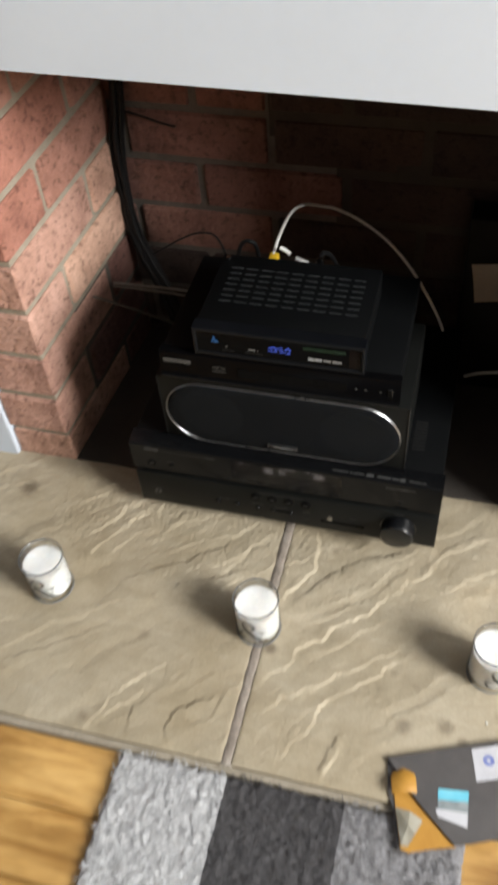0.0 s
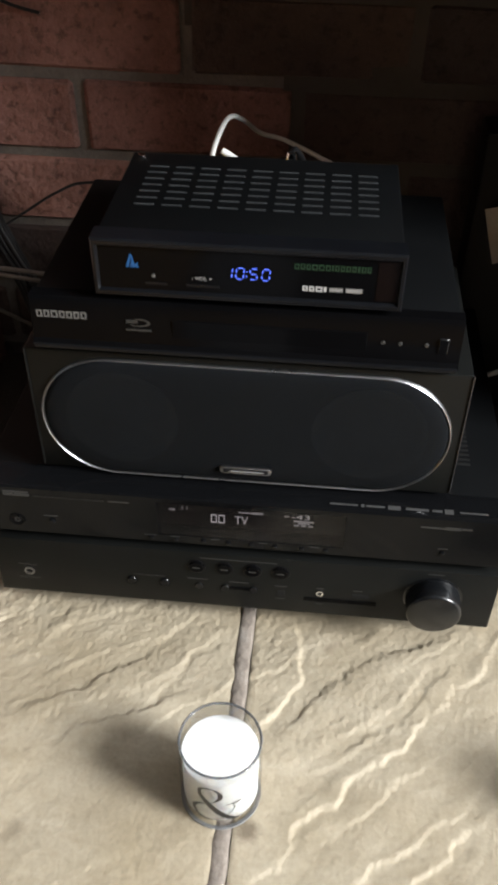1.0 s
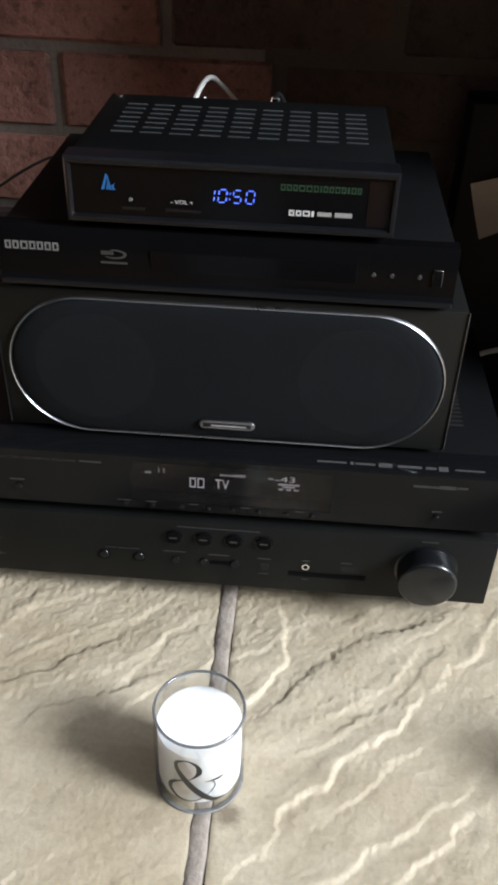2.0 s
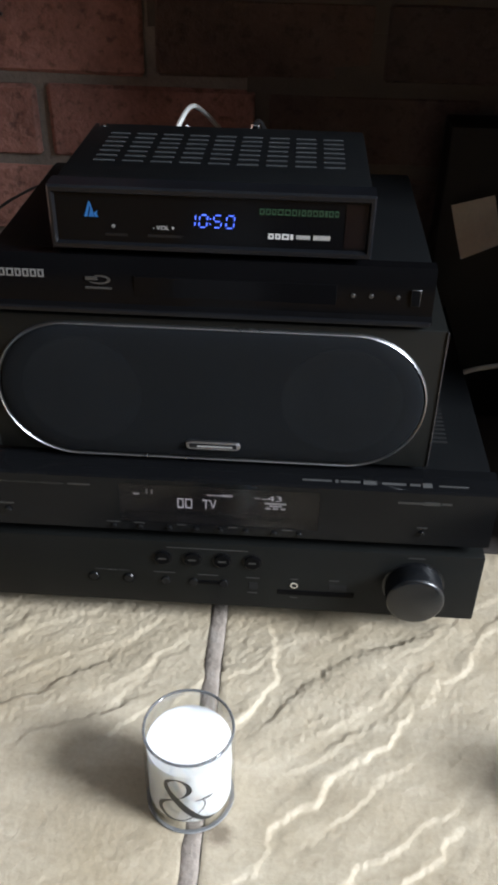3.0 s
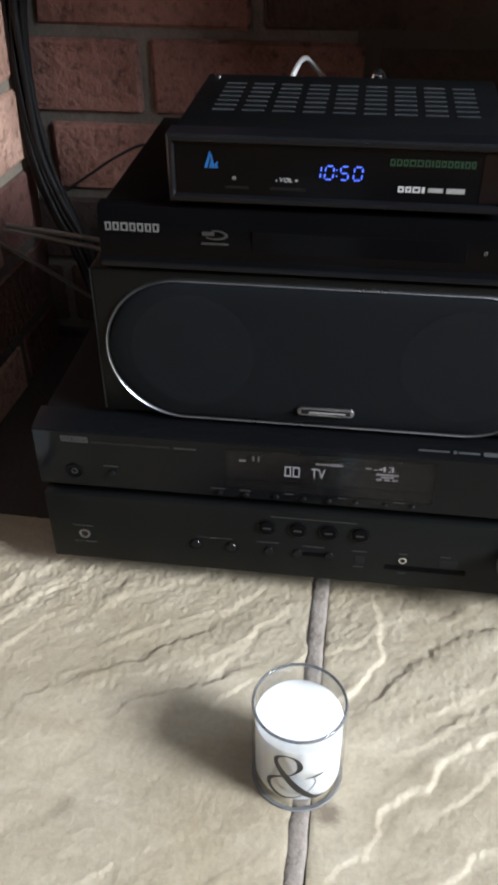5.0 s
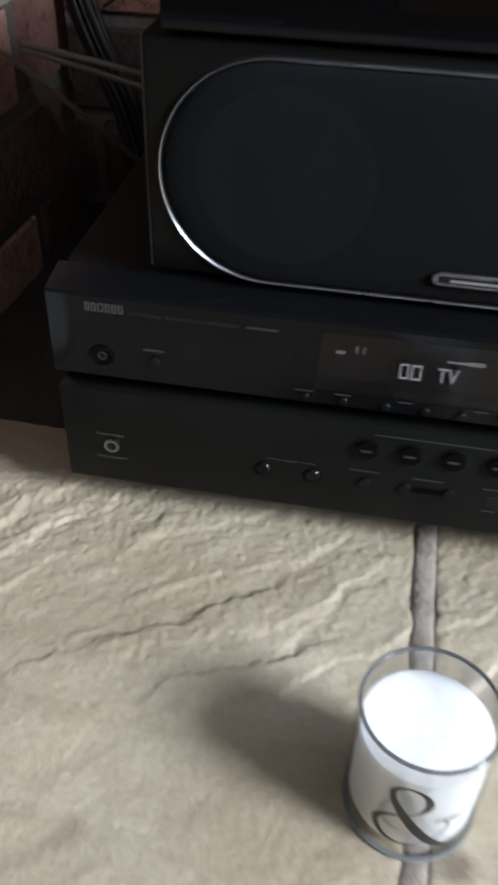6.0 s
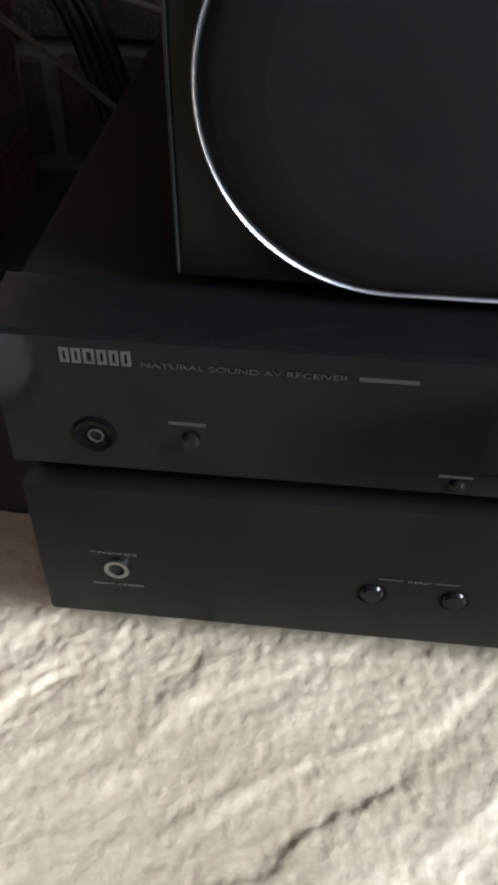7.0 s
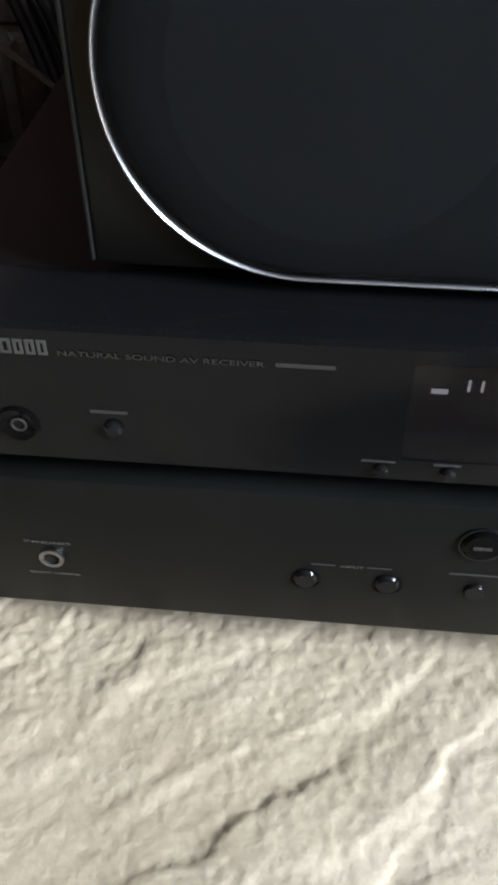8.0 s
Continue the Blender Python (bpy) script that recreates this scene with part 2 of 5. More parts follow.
BEZEL = surface("charcoal_bezel_plastic", [(0.3, (0.0032, 0.0037, 0.0050)), (0.7, (0.0047, 0.0054, 0.0070))], 20, 0.30, 0.1, 900, depth=0.0002, spec=0.20)
EDGE = surface("polished_black_edge", [(0.3, (0.016, 0.016, 0.017)), (0.7, (0.022, 0.022, 0.023))], 40, 0.25, spec=0.6)
VENT = surface("slot_glint_grey", [(0.3, (0.027, 0.029, 0.031)), (0.7, (0.040, 0.043, 0.045))], 60, 0.4, spec=0.25)
DARK = surface("dull_black_rubber", [(0.3, (0.006, 0.006, 0.006)), (0.7, (0.010, 0.010, 0.010))], 20, 0.7, 0.2, 600, spec=0.2)
CLOTH = surface("black_grille_cloth", [(0.3, (0.0050, 0.0060, 0.0075)), (0.7, (0.0067, 0.0079, 0.0097))], 9, 0.85, 0.22, 2600, depth=0.0003, spec=0.12)
CONE = surface("grey_paper_cone", [(0.3, (0.024, 0.027, 0.029)), (0.7, (0.031, 0.034, 0.037))], 40, 0.7, spec=0.2)
weave = CLOTH.node_tree
gap, both = weave.nodes.new("ShaderNodeBsdfTransparent"), weave.nodes.new("ShaderNodeMixShader")
both.inputs["Fac"].default_value = 0.80
weave.links.new(gap.outputs[0], both.inputs[1])
weave.links.new(next(n for n in weave.nodes if n.type == "BSDF_PRINCIPLED").outputs[0], both.inputs[2])
weave.links.new(both.outputs[0], weave.nodes["Material Output"].inputs["Surface"])
BRIGHT = surface("brushed_bright_trim", [(0.3, (0.50, 0.51, 0.53)), (0.7, (0.57, 0.58, 0.60))], 30, 0.28, 0.03, 500, metal=1.0)
DULLMETAL = surface("dull_grey_metal", [(0.3, (0.20, 0.20, 0.21)), (0.7, (0.28, 0.28, 0.29))], 60, 0.3, 0.03, 500, metal=1.0)
CHROME = surface("chrome_trim", [(0.3, (0.78, 0.79, 0.8)), (0.7, (0.86, 0.87, 0.88))], 30, 0.13, 0.03, 500, metal=1.0)
PRINT = surface("pale_grey_print", [(0.3, (0.21, 0.21, 0.21)), (0.7, (0.26, 0.26, 0.255))], 200, 0.5)
SILVERPRINT = surface("silver_print", [(0.3, (0.105, 0.105, 0.105)), (0.7, (0.13, 0.13, 0.127))], 200, 0.5)
MIDPRINT = surface("mid_grey_print", [(0.3, (0.095, 0.095, 0.095)), (0.7, (0.12, 0.12, 0.118))], 200, 0.5)
FAINTPRINT = surface("faint_grey_print", [(0.3, (0.036, 0.036, 0.036)), (0.7, (0.048, 0.048, 0.047))], 200, 0.5)
DIMPRINT = surface("dim_grey_print", [(0.3, (0.020, 0.020, 0.020)), (0.7, (0.028, 0.028, 0.027))], 200, 0.5)
WHITEPRINT = surface("white_print", [(0.3, (0.42, 0.43, 0.44)), (0.7, (0.50, 0.50, 0.50))], 200, 0.5)
GREENPRINT = surface("dark_green_print", [(0.3, (0.004, 0.026, 0.011)), (0.7, (0.006, 0.036, 0.015))], 200, 0.5)
BLUEPRINT = surface("blue_foil_print", [(0.3, (0.007, 0.075, 0.25)), (0.7, (0.010, 0.12, 0.36))], 200, 0.4)
BROWNWIN = surface("smoked_sensor_window", [(0.3, (0.0052, 0.0031, 0.0027)), (0.7, (0.0064, 0.0039, 0.0033))], 40, 0.12, spec=0.1)
WAXFILM = surface("thin_wax_film", [(0.3, (0.50, 0.48, 0.43)), (0.7, (0.56, 0.54, 0.50))], 60, 0.35)
WAX = surface("white_candle_wax", [(0.3, (0.86, 0.86, 0.85)), (0.7, (0.90, 0.90, 0.90))], 30, 0.45, 0.1, 200)
for node in WAX.node_tree.nodes:
    if node.type == "BSDF_PRINCIPLED":
        node.inputs["Subsurface Weight"].default_value = 0.8
        node.inputs["Subsurface Radius"].default_value = (0.02, 0.018, 0.016)
        node.inputs["Subsurface Scale"].default_value = 1.0
INK = surface("black_printed_ink", [(0.3, (0.012, 0.012, 0.012)), (0.7, (0.02, 0.02, 0.02))], 60, 0.35)
WHITECABLE = surface("white_cable_sheath", [(0.3, (0.62, 0.62, 0.60)), (0.7, (0.70, 0.70, 0.68))], 30, 0.4)
PALECABLE = surface("pale_twin_flex_sheath", [(0.3, (0.115, 0.10, 0.086)), (0.7, (0.155, 0.14, 0.12))], 60, 0.4)
LEADGREY = surface("pale_grey_lead_sheath", [(0.3, (0.30, 0.29, 0.28)), (0.7, (0.38, 0.37, 0.36))], 60, 0.4)
GREYCABLE = surface("grey_cable_sheath", [(0.3, (0.062, 0.058, 0.055)), (0.7, (0.085, 0.081, 0.077))], 30, 0.45)
BLACKCABLE = surface("black_cable_sheath", [(0.3, (0.005, 0.005, 0.0055)), (0.7, (0.009, 0.009, 0.0095))], 30, 0.5, spec=0.25)
YELLOW = surface("yellow_plug_plastic", [(0.3, (0.62, 0.38, 0.02)), (0.7, (0.70, 0.46, 0.04))], 40, 0.4)
PAPER = surface("buff_note_paper", [(0.3, (0.62, 0.56, 0.46)), (0.7, (0.70, 0.64, 0.54))], 40, 0.8)
CARD = surface("dark_grey_card", [(0.3, (0.060, 0.055, 0.055)), (0.7, (0.085, 0.078, 0.077))], 25, 0.5, 0.2, 300)
MUSTARD = surface("mustard_card", [(0.3, (0.40, 0.19, 0.028)), (0.7, (0.48, 0.245, 0.04))], 25, 0.5, 0.2, 300)
LABELWHITE = surface("white_sticker", [(0.3, (0.46, 0.46, 0.50)), (0.7, (0.54, 0.54, 0.57))], 60, 0.35)
LABELCYAN = surface("cyan_sticker", [(0.3, (0.10, 0.45, 0.60)), (0.7, (0.18, 0.55, 0.68))], 60, 0.3)
LABELGREY = surface("silver_grey_sticker", [(0.3, (0.16, 0.19, 0.20)), (0.7, (0.30, 0.33, 0.34))], 90, 0.3)
BLUEINK = surface("blue_emblem_ink", [(0.3, (0.10, 0.13, 0.35)), (0.7, (0.20, 0.24, 0.48))], 90, 0.5)
LED_BLUE = glow("blue_segment_light", (0.09, 0.17, 1.0), 1.2)
LED_WHITE = glow("white_display_light", (0.80, 0.74, 0.78), 0.40)
LED_DIM = glow("dim_display_light", (0.80, 0.74, 0.78), 0.175)
DISPLAY = surface("dark_display_board", [(0.3, (0.0048, 0.0036, 0.0039)), (0.7, (0.0062, 0.0046, 0.0050))], 20, 0.4, spec=0.14)


# ---- building helpers ----
HOME = {}


def thing(name, base, label, category, group=""):
    ob = new(name)
    ob.empty_display_size = 0.02
    ob.location = base
    HOME[ob.name] = Vector(base)
    return tagged(ob, label, category, group)


def part(name, bm, material, parent=None, label=""):
    """Links a bmesh, drawn in world places, as one mesh under a thing or a part."""
    me = bpy.data.meshes.new(name)
    off = HOME.get(parent.name, Vector()) if parent else Vector()
    bmesh.ops.translate(bm, verts=bm.verts, vec=-off)
    bm.normal_update()
    bm.to_mesh(me)
    bm.free()
    me.materials.append(material)
    ob = new(name, me)
    if parent:
        ob.parent = parent
        HOME[ob.name] = off
    return tagged(ob, label)


def smooth(ob, angle=40):
    me = ob.data
    me.shade_smooth()
    me.set_sharp_from_angle(angle=radians(angle))
    return ob


def block(x0, x1, y0, y1, z0, z1, bevel=0.0, seg=2, bm=None):
    bm2 = bmesh.new()
    bmesh.ops.create_cube(bm2, size=1)
    for v in bm2.verts:
        v.co = ((x0 + x1) / 2 + v.co.x * (x1 - x0), (y0 + y1) / 2 + v.co.y * (y1 - y0), (z0 + z1) / 2 + v.co.z * (z1 - z0))
    if bevel:
        bmesh.ops.bevel(bm2, geom=bm2.edges[:], offset=bevel, segments=seg, affect="EDGES", profile=0.5)
    if bm is None:
        return bm2
    me = bpy.data.meshes.new("tmp")
    bm2.to_mesh(me)
    bm2.free()
    bm.from_mesh(me)
    bpy.data.meshes.remove(me)
    return bm


def lathe(profile, cx, cy, seg=48, closed=False):
    """Turns (radius, height) pairs about the vertical through cx, cy."""
    bm = bmesh.new()
    rings = []
    for r, z in profile:
        if r < 1e-6:
            rings.append([bm.verts.new((cx, cy, z))])
        else:
            rings.append([bm.verts.new((cx + r * math.cos(2 * math.pi * k / seg), cy + r * math.sin(2 * math.pi * k / seg), z)) for k in range(seg)])
    pairs = list(zip(rings, rings[1:])) + ([(rings[-1], rings[0])] if closed else [])
    for a, b in pairs:
        for k in range(seg):
            j = (k + 1) % seg
            if len(a) == 1 and len(b) == 1:
                continue
            if len(a) == 1:
                bm.faces.new((a[0], b[j], b[k]))
            elif len(b) == 1:
                bm.faces.new((a[k], a[j], b[0]))
            else:
                bm.faces.new((a[k], a[j], b[j], b[k]))
    bmesh.ops.recalc_face_normals(bm, faces=bm.faces)
    return bm


def dial(x, z, profile, y, seg=32):
    """A turned piece whose axis runs out of a front face at height z: pairs of (radius, distance in front of y)."""
    bm = lathe(profile, 0, 0, seg)
    bmesh.ops.rotate(bm, verts=bm.verts, matrix=Matrix.Rotation(radians(90), 3, "X"))
    bmesh.ops.translate(bm, verts=bm.verts, vec=(x, y, z))
    return bm


def ring_bm(x, z, r_out, r_in, y, proud):
    return dial(x, z, [(r_in, -0.0003), (r_in, proud), (r_out * 0.5 + r_in * 0.5, proud * 1.25), (r_out, proud), (r_out, -0.0003)], y, 28)


def bar(x, z, w, h, y, t=0.0003):
    return block(x - w / 2, x + w / 2, y - t, y + 0.0002, z - h / 2, z + h / 2)


def wordmark(name, x0, x1, z, h, y, material, parent, shares, label="", stroke=0.0):
    """A maker's mark as a row of plain blocks, hollow ones where a stroke is given."""
    total = sum(shares) + 0.28 * (len(shares) - 1)
    x, unit = x0, (x1 - x0) / total
    for s in shares:
        w = s * unit
        if stroke:
            bm = block(x, x + stroke, y - 0.0004, y + 0.0002, z - h / 2, z + h / 2)
            block(x + w - stroke, x + w, y - 0.0004, y + 0.0002, z - h / 2, z + h / 2, bm=bm)
            for zz in (z - h / 2 + stroke / 2, z + h / 2 - stroke / 2):
                block(x + stroke, x + w - stroke, y - 0.0004, y + 0.0002, zz - stroke / 2, zz + stroke / 2, bm=bm)
        else:
            bm = block(x, x + w, y - 0.0004, y + 0.0002, z - h / 2, z + h / 2)
        part(name, bm, material, parent, label)
        x += (s + 0.28) * unit


def letters(text, size, extrude=0.0002, thin=0.0):
    curve = bpy.data.curves.new("letters", "FONT")
    curve.body, curve.size, curve.extrude, curve.align_x, curve.align_y = text, size, extrude, "CENTER", "CENTER"
    curve.offset = -thin
    ob = new("letters", curve)
    bpy.context.view_layer.update()
    me = bpy.data.meshes.new_from_object(ob.evaluated_get(bpy.context.evaluated_depsgraph_get()))
    bm = bmesh.new()
    bm.from_mesh(me)
    bpy.data.objects.remove(ob)
    bpy.data.curves.remove(curve)
    bpy.data.meshes.remove(me)
    return bm


def front_text(name, text, x0, x1, z, h, y, material, parent, label=""):
    """Lettering on a face that looks towards the front, fitted between x0 and x1."""
    bm = letters(text, 1.0, 0.0)
    xs, ys = [v.co.x for v in bm.verts], [v.co.y for v in bm.verts]
    for v in bm.verts:
        u, w = (v.co.x - min(xs)) / (max(xs) - min(xs)), (v.co.y - min(ys)) / (max(ys) - min(ys))
        v.co = (x0 + u * (x1 - x0), y - 0.0004, z + (w - 0.5) * h)
    return part(name, bm, material, parent, label)


def tube(name, points, radius, material, parent=None, label="", seg=8):
    """A cable through the given places, as a mesh swept along a smooth line."""
    pts = [Vector(p) for p in points]
    ext = [2 * pts[0] - pts[1]] + pts + [2 * pts[-1] - pts[-2]]
    line = []
    for a, b, c, d in zip(ext, ext[1:], ext[2:], ext[3:]):
        for k in range(8):
            t = k / 8
            line.append(0.5 * ((2 * b) + (c - a) * t + (2 * a - 5 * b + 4 * c - d) * t * t + (3 * b - a - 3 * c + d) * t ** 3))
    line.append(pts[-1])
    bm, rings, side = bmesh.new(), [], Vector((0.3, 0.5, 0.8))
    for i, p in enumerate(line):
        d = (line[min(i + 1, len(line) - 1)] - line[max(i - 1, 0)]).normalized()
        u = (side - d * side.dot(d)).normalized()
        w = d.cross(u)
        rings.append([bm.verts.new(p + radius * (math.cos(2 * math.pi * k / seg) * u + math.sin(2 * math.pi * k / seg) * w)) for k in range(seg)])
    for a, b in zip(rings, rings[1:]):
        for k in range(seg):
            bm.faces.new((a[k], a[(k + 1) % seg], b[(k + 1) % seg], b[k]))
    bm.faces.new(rings[0][::-1])
    bm.faces.new(rings[-1])
    bmesh.ops.recalc_face_normals(bm, faces=bm.faces)
    return smooth(part(name, bm, material, parent, label), 60)


def structure(name, bm, material, label, category):
    return tagged(part(name, bm, material), label, category, kind="structure")


# ---- the room shell ----
BRICK_Y, BACK_Y, HALF, HEAD_Z, FACE_Y = 0.070, 0.400, 0.360, 0.646, 0.062
PIER = 0.100
FLOOR_Z = -0.014
RX0, RX1, RY0, CEIL = -5.5, 3.44, -7.0, 3.3

bm = block(RX0, RX1, RY0, -0.351, FLOOR_Z - 0.08, FLOOR_Z - 0.012)
for a, b in ((RX0, -0.6205), (0.6205, RX1)):
    block(a, b, -0.351, FACE_Y, FLOOR_Z - 0.08, FLOOR_Z - 0.012, bm=bm)
structure("subfloor", bm, surface("grey_screed", [(0.3, (0.12, 0.10, 0.08)), (0.7, (0.18, 0.15, 0.12))], 12, 0.9), "dusty grey screed under the oak boards", "floor")
structure("ceiling", block(RX0, RX1, RY0, FACE_Y, CEIL, CEIL + 0.1), CEILPAINT, "plain grey plastered ceiling", "ceiling")
bm = block(RX0, -HALF - PIER, FACE_Y, FACE_Y + 0.12, -0.05, CEIL)
block(HALF + PIER, RX1, FACE_Y, FACE_Y + 0.12, -0.05, CEIL, bm=bm)
lintel = block(-HALF - PIER, HALF + PIER, FACE_Y, FACE_Y + 0.12, HEAD_Z, CEIL)
for v in lintel.verts:
    if v.co.z < 1:
        v.co.z += 0.014 if v.co.x < 0 else -0.003
me = bpy.data.meshes.new("lintel")
lintel.to_mesh(me)
lintel.free()
bm.from_mesh(me)
bpy.data.meshes.remove(me)
chimney_breast = structure("wall_north", bm, PLASTER, "white painted plaster wall above the brick fireplace opening", "wall")
structure("wall_west", block(RX0 - 0.12, RX0, RY0, FACE_Y, -0.05, CEIL), ROOMWALL, "plain slate grey painted wall", "wall")
structure("wall_south", block(RX0, RX1, RY0 - 0.12, RY0, -0.05, CEIL), ROOMWALL, "plain slate grey painted wall", "wall")
bm = block(RX1, RX1 + 0.2, RY0, WIN_Y0, -0.05, CEIL)
block(RX1, RX1 + 0.2, WIN_Y1, FACE_Y, -0.05, CEIL, bm=bm)
block(RX1, RX1 + 0.2, WIN_Y0, WIN_Y1, -0.05, WIN_Z0, bm=bm)
block(RX1, RX1 + 0.2, WIN_Y0, WIN_Y1, WIN_Z1, CEIL, bm=bm)
structure("wall_east", bm, ROOMWALL, "slate grey painted wall with a window opening", "wall")
structure("firebox_ceiling", block(-HALF - PIER, HALF + PIER, FACE_Y + 0.121, BACK_Y + 0.1, HEAD_Z + 0.006, HEAD_Z + 0.08), FIREDARK, "dark sooty underside of the chimney", "ceiling")


# ---- the hearth: two riven flagstones with a pointed joint between them ----
def lattice(x, y, seed):
    h = np.sin(x * 127.1 + y * 311.7 + seed * 74.7) * 43758.5453
    return h - np.floor(h)


def value_noise(x, y, seed):
    xi, yi = np.floor(x), np.floor(y)
    xf, yf = x - xi, y - yi
    u, v = xf * xf * (3 - 2 * xf), yf * yf * (3 - 2 * yf)
    a, b = lattice(xi, yi, seed), lattice(xi + 1, yi, seed)
    c, d = lattice(xi, yi + 1, seed), lattice(xi + 1, yi + 1, seed)
    return (a * (1 - u) + b * u) * (1 - v) + (c * (1 - u) + d * u) * v - 0.5


def fractal(x, y, seed, octaves=4, gain=0.5):
    total, amp = 0, 1.0
    for k in range(octaves):
        total = total + amp * value_noise(x * 2 ** k, y * 2 ** k, seed + k * 3)
        amp *= gain
    return total


# ridges of the riven face: (rise, reach, line); a positive rise faces the window, a negative one turns away from it
RIDGES = []


def ridge(rise, reach, *line):
    RIDGES.append((rise, reach, line))


ridge(-0.0029, 0.026, (0.045, -0.105), (0.068, -0.079), (0.094, -0.053), (0.127, -0.025), (0.176, -0.003), (0.225, 0.022))
ridge(0.0034, 0.020, (0.044, 0.012), (0.056, -0.021), (0.060, -0.036), (0.055, -0.060), (0.040, -0.083), (0.022, -0.105), (0.018, -0.128))
ridge(0.0028, 0.026, (0.243, 0.010), (0.206, -0.038), (0.165, -0.071), (0.150, -0.093), (0.127, -0.122), (0.104, -0.138), (0.088, -0.161), (0.058, -0.189), (0.046, -0.214), (0.014, -0.250))
ridge(-0.0016, 0.016, (0.192, -0.029), (0.152, -0.067), (0.115, -0.101), (0.081, -0.128))
ridge(0.0014, 0.012, (0.170, -0.035), (0.130, -0.072), (0.098, -0.100), (0.070, -0.125))
ridge(0.0022, 0.020, (0.200, -0.142), (0.183, -0.162), (0.162, -0.178), (0.140, -0.195), (0.120, -0.205), (0.102, -0.225), (0.076, -0.256))
ridge(0.0024, 0.020, (0.217, -0.159), (0.189, -0.173), (0.162, -0.205), (0.139, -0.225), (0.105, -0.257), (0.106, -0.275), (0.088, -0.301), (0.060, -0.338))
ridge(-0.0015, 0.018, (0.330, -0.142), (0.264, -0.189), (0.245, -0.213), (0.206, -0.240), (0.169, -0.275))
ridge(0.0018, 0.016, (0.151, -0.294), (0.133, -0.312), (0.115, -0.346))
ridge(-0.0020, 0.012, (0.136, -0.291), (0.125, -0.304), (0.117, -0.320), (0.115, -0.340))
ridge(-0.0016, 0.018, (0.300, 0.060), (0.250, 0.030), (0.222, -0.006))
ridge(-0.0016, 0.024, (-0.010, -0.004), (-0.048, -0.012), (-0.082, -0.041), (-0.105, -0.061), (-0.141, -0.090), (-0.165, -0.100), (-0.200, -0.127), (-0.222, -0.155), (-0.233, -0.195))
ridge(-0.0009, 0.012, (-0.098, -0.062), (-0.115, -0.068), (-0.140, -0.084), (-0.168, -0.110))
ridge(0.0015, 0.014, (-0.014, -0.010), (-0.043, -0.045), (-0.060, -0.065), (-0.075, -0.088))
ridge(-0.0018, 0.014, (-0.036, -0.068), (-0.061, -0.081), (-0.097, -0.106), (-0.122, -0.119), (-0.144, -0.145))
ridge(-0.0011, 0.014, (-0.124, 0.024), (-0.150, 0.006), (-0.169, -0.017), (-0.195, -0.048), (-0.225, -0.070))
ridge(0.0018, 0.012, (-0.176, 0.022), (-0.200, 0.000), (-0.220, -0.013), (-0.245, -0.028))
ridge(0.0027, 0.012, (-0.216, 0.024), (-0.231, 0.008), (-0.247, -0.017), (-0.272, -0.049), (-0.288, -0.068))
ridge(0.0027, 0.014, (-0.198, -0.004), (-0.227, -0.024), (-0.250, -0.060), (-0.280, -0.107))
ridge(0.0014, 0.012, (-0.205, -0.035), (-0.222, -0.062), (-0.245, -0.092))
ridge(-0.0017, 0.016, (-0.205, -0.196), (-0.252, -0.235), (-0.280, -0.254), (-0.335, -0.288))
ridge(0.0026, 0.020, (-0.108, -0.240), (-0.134, -0.264), (-0.167, -0.304), (-0.186, -0.345))
ridge(-0.0016, 0.012, (-0.102, -0.255), (-0.106, -0.274), (-0.131, -0.303), (-0.127, -0.348))
ridge(-0.0026, 0.014, (-0.033, -0.267), (-0.061, -0.285), (-0.076, -0.302), (-0.074, -0.335))
ridge(-0.0016, 0.012, (-0.017, -0.257), (-0.029, -0.290), (-0.052, -0.312))
SLOPE = Vector((0.62, -0.78))


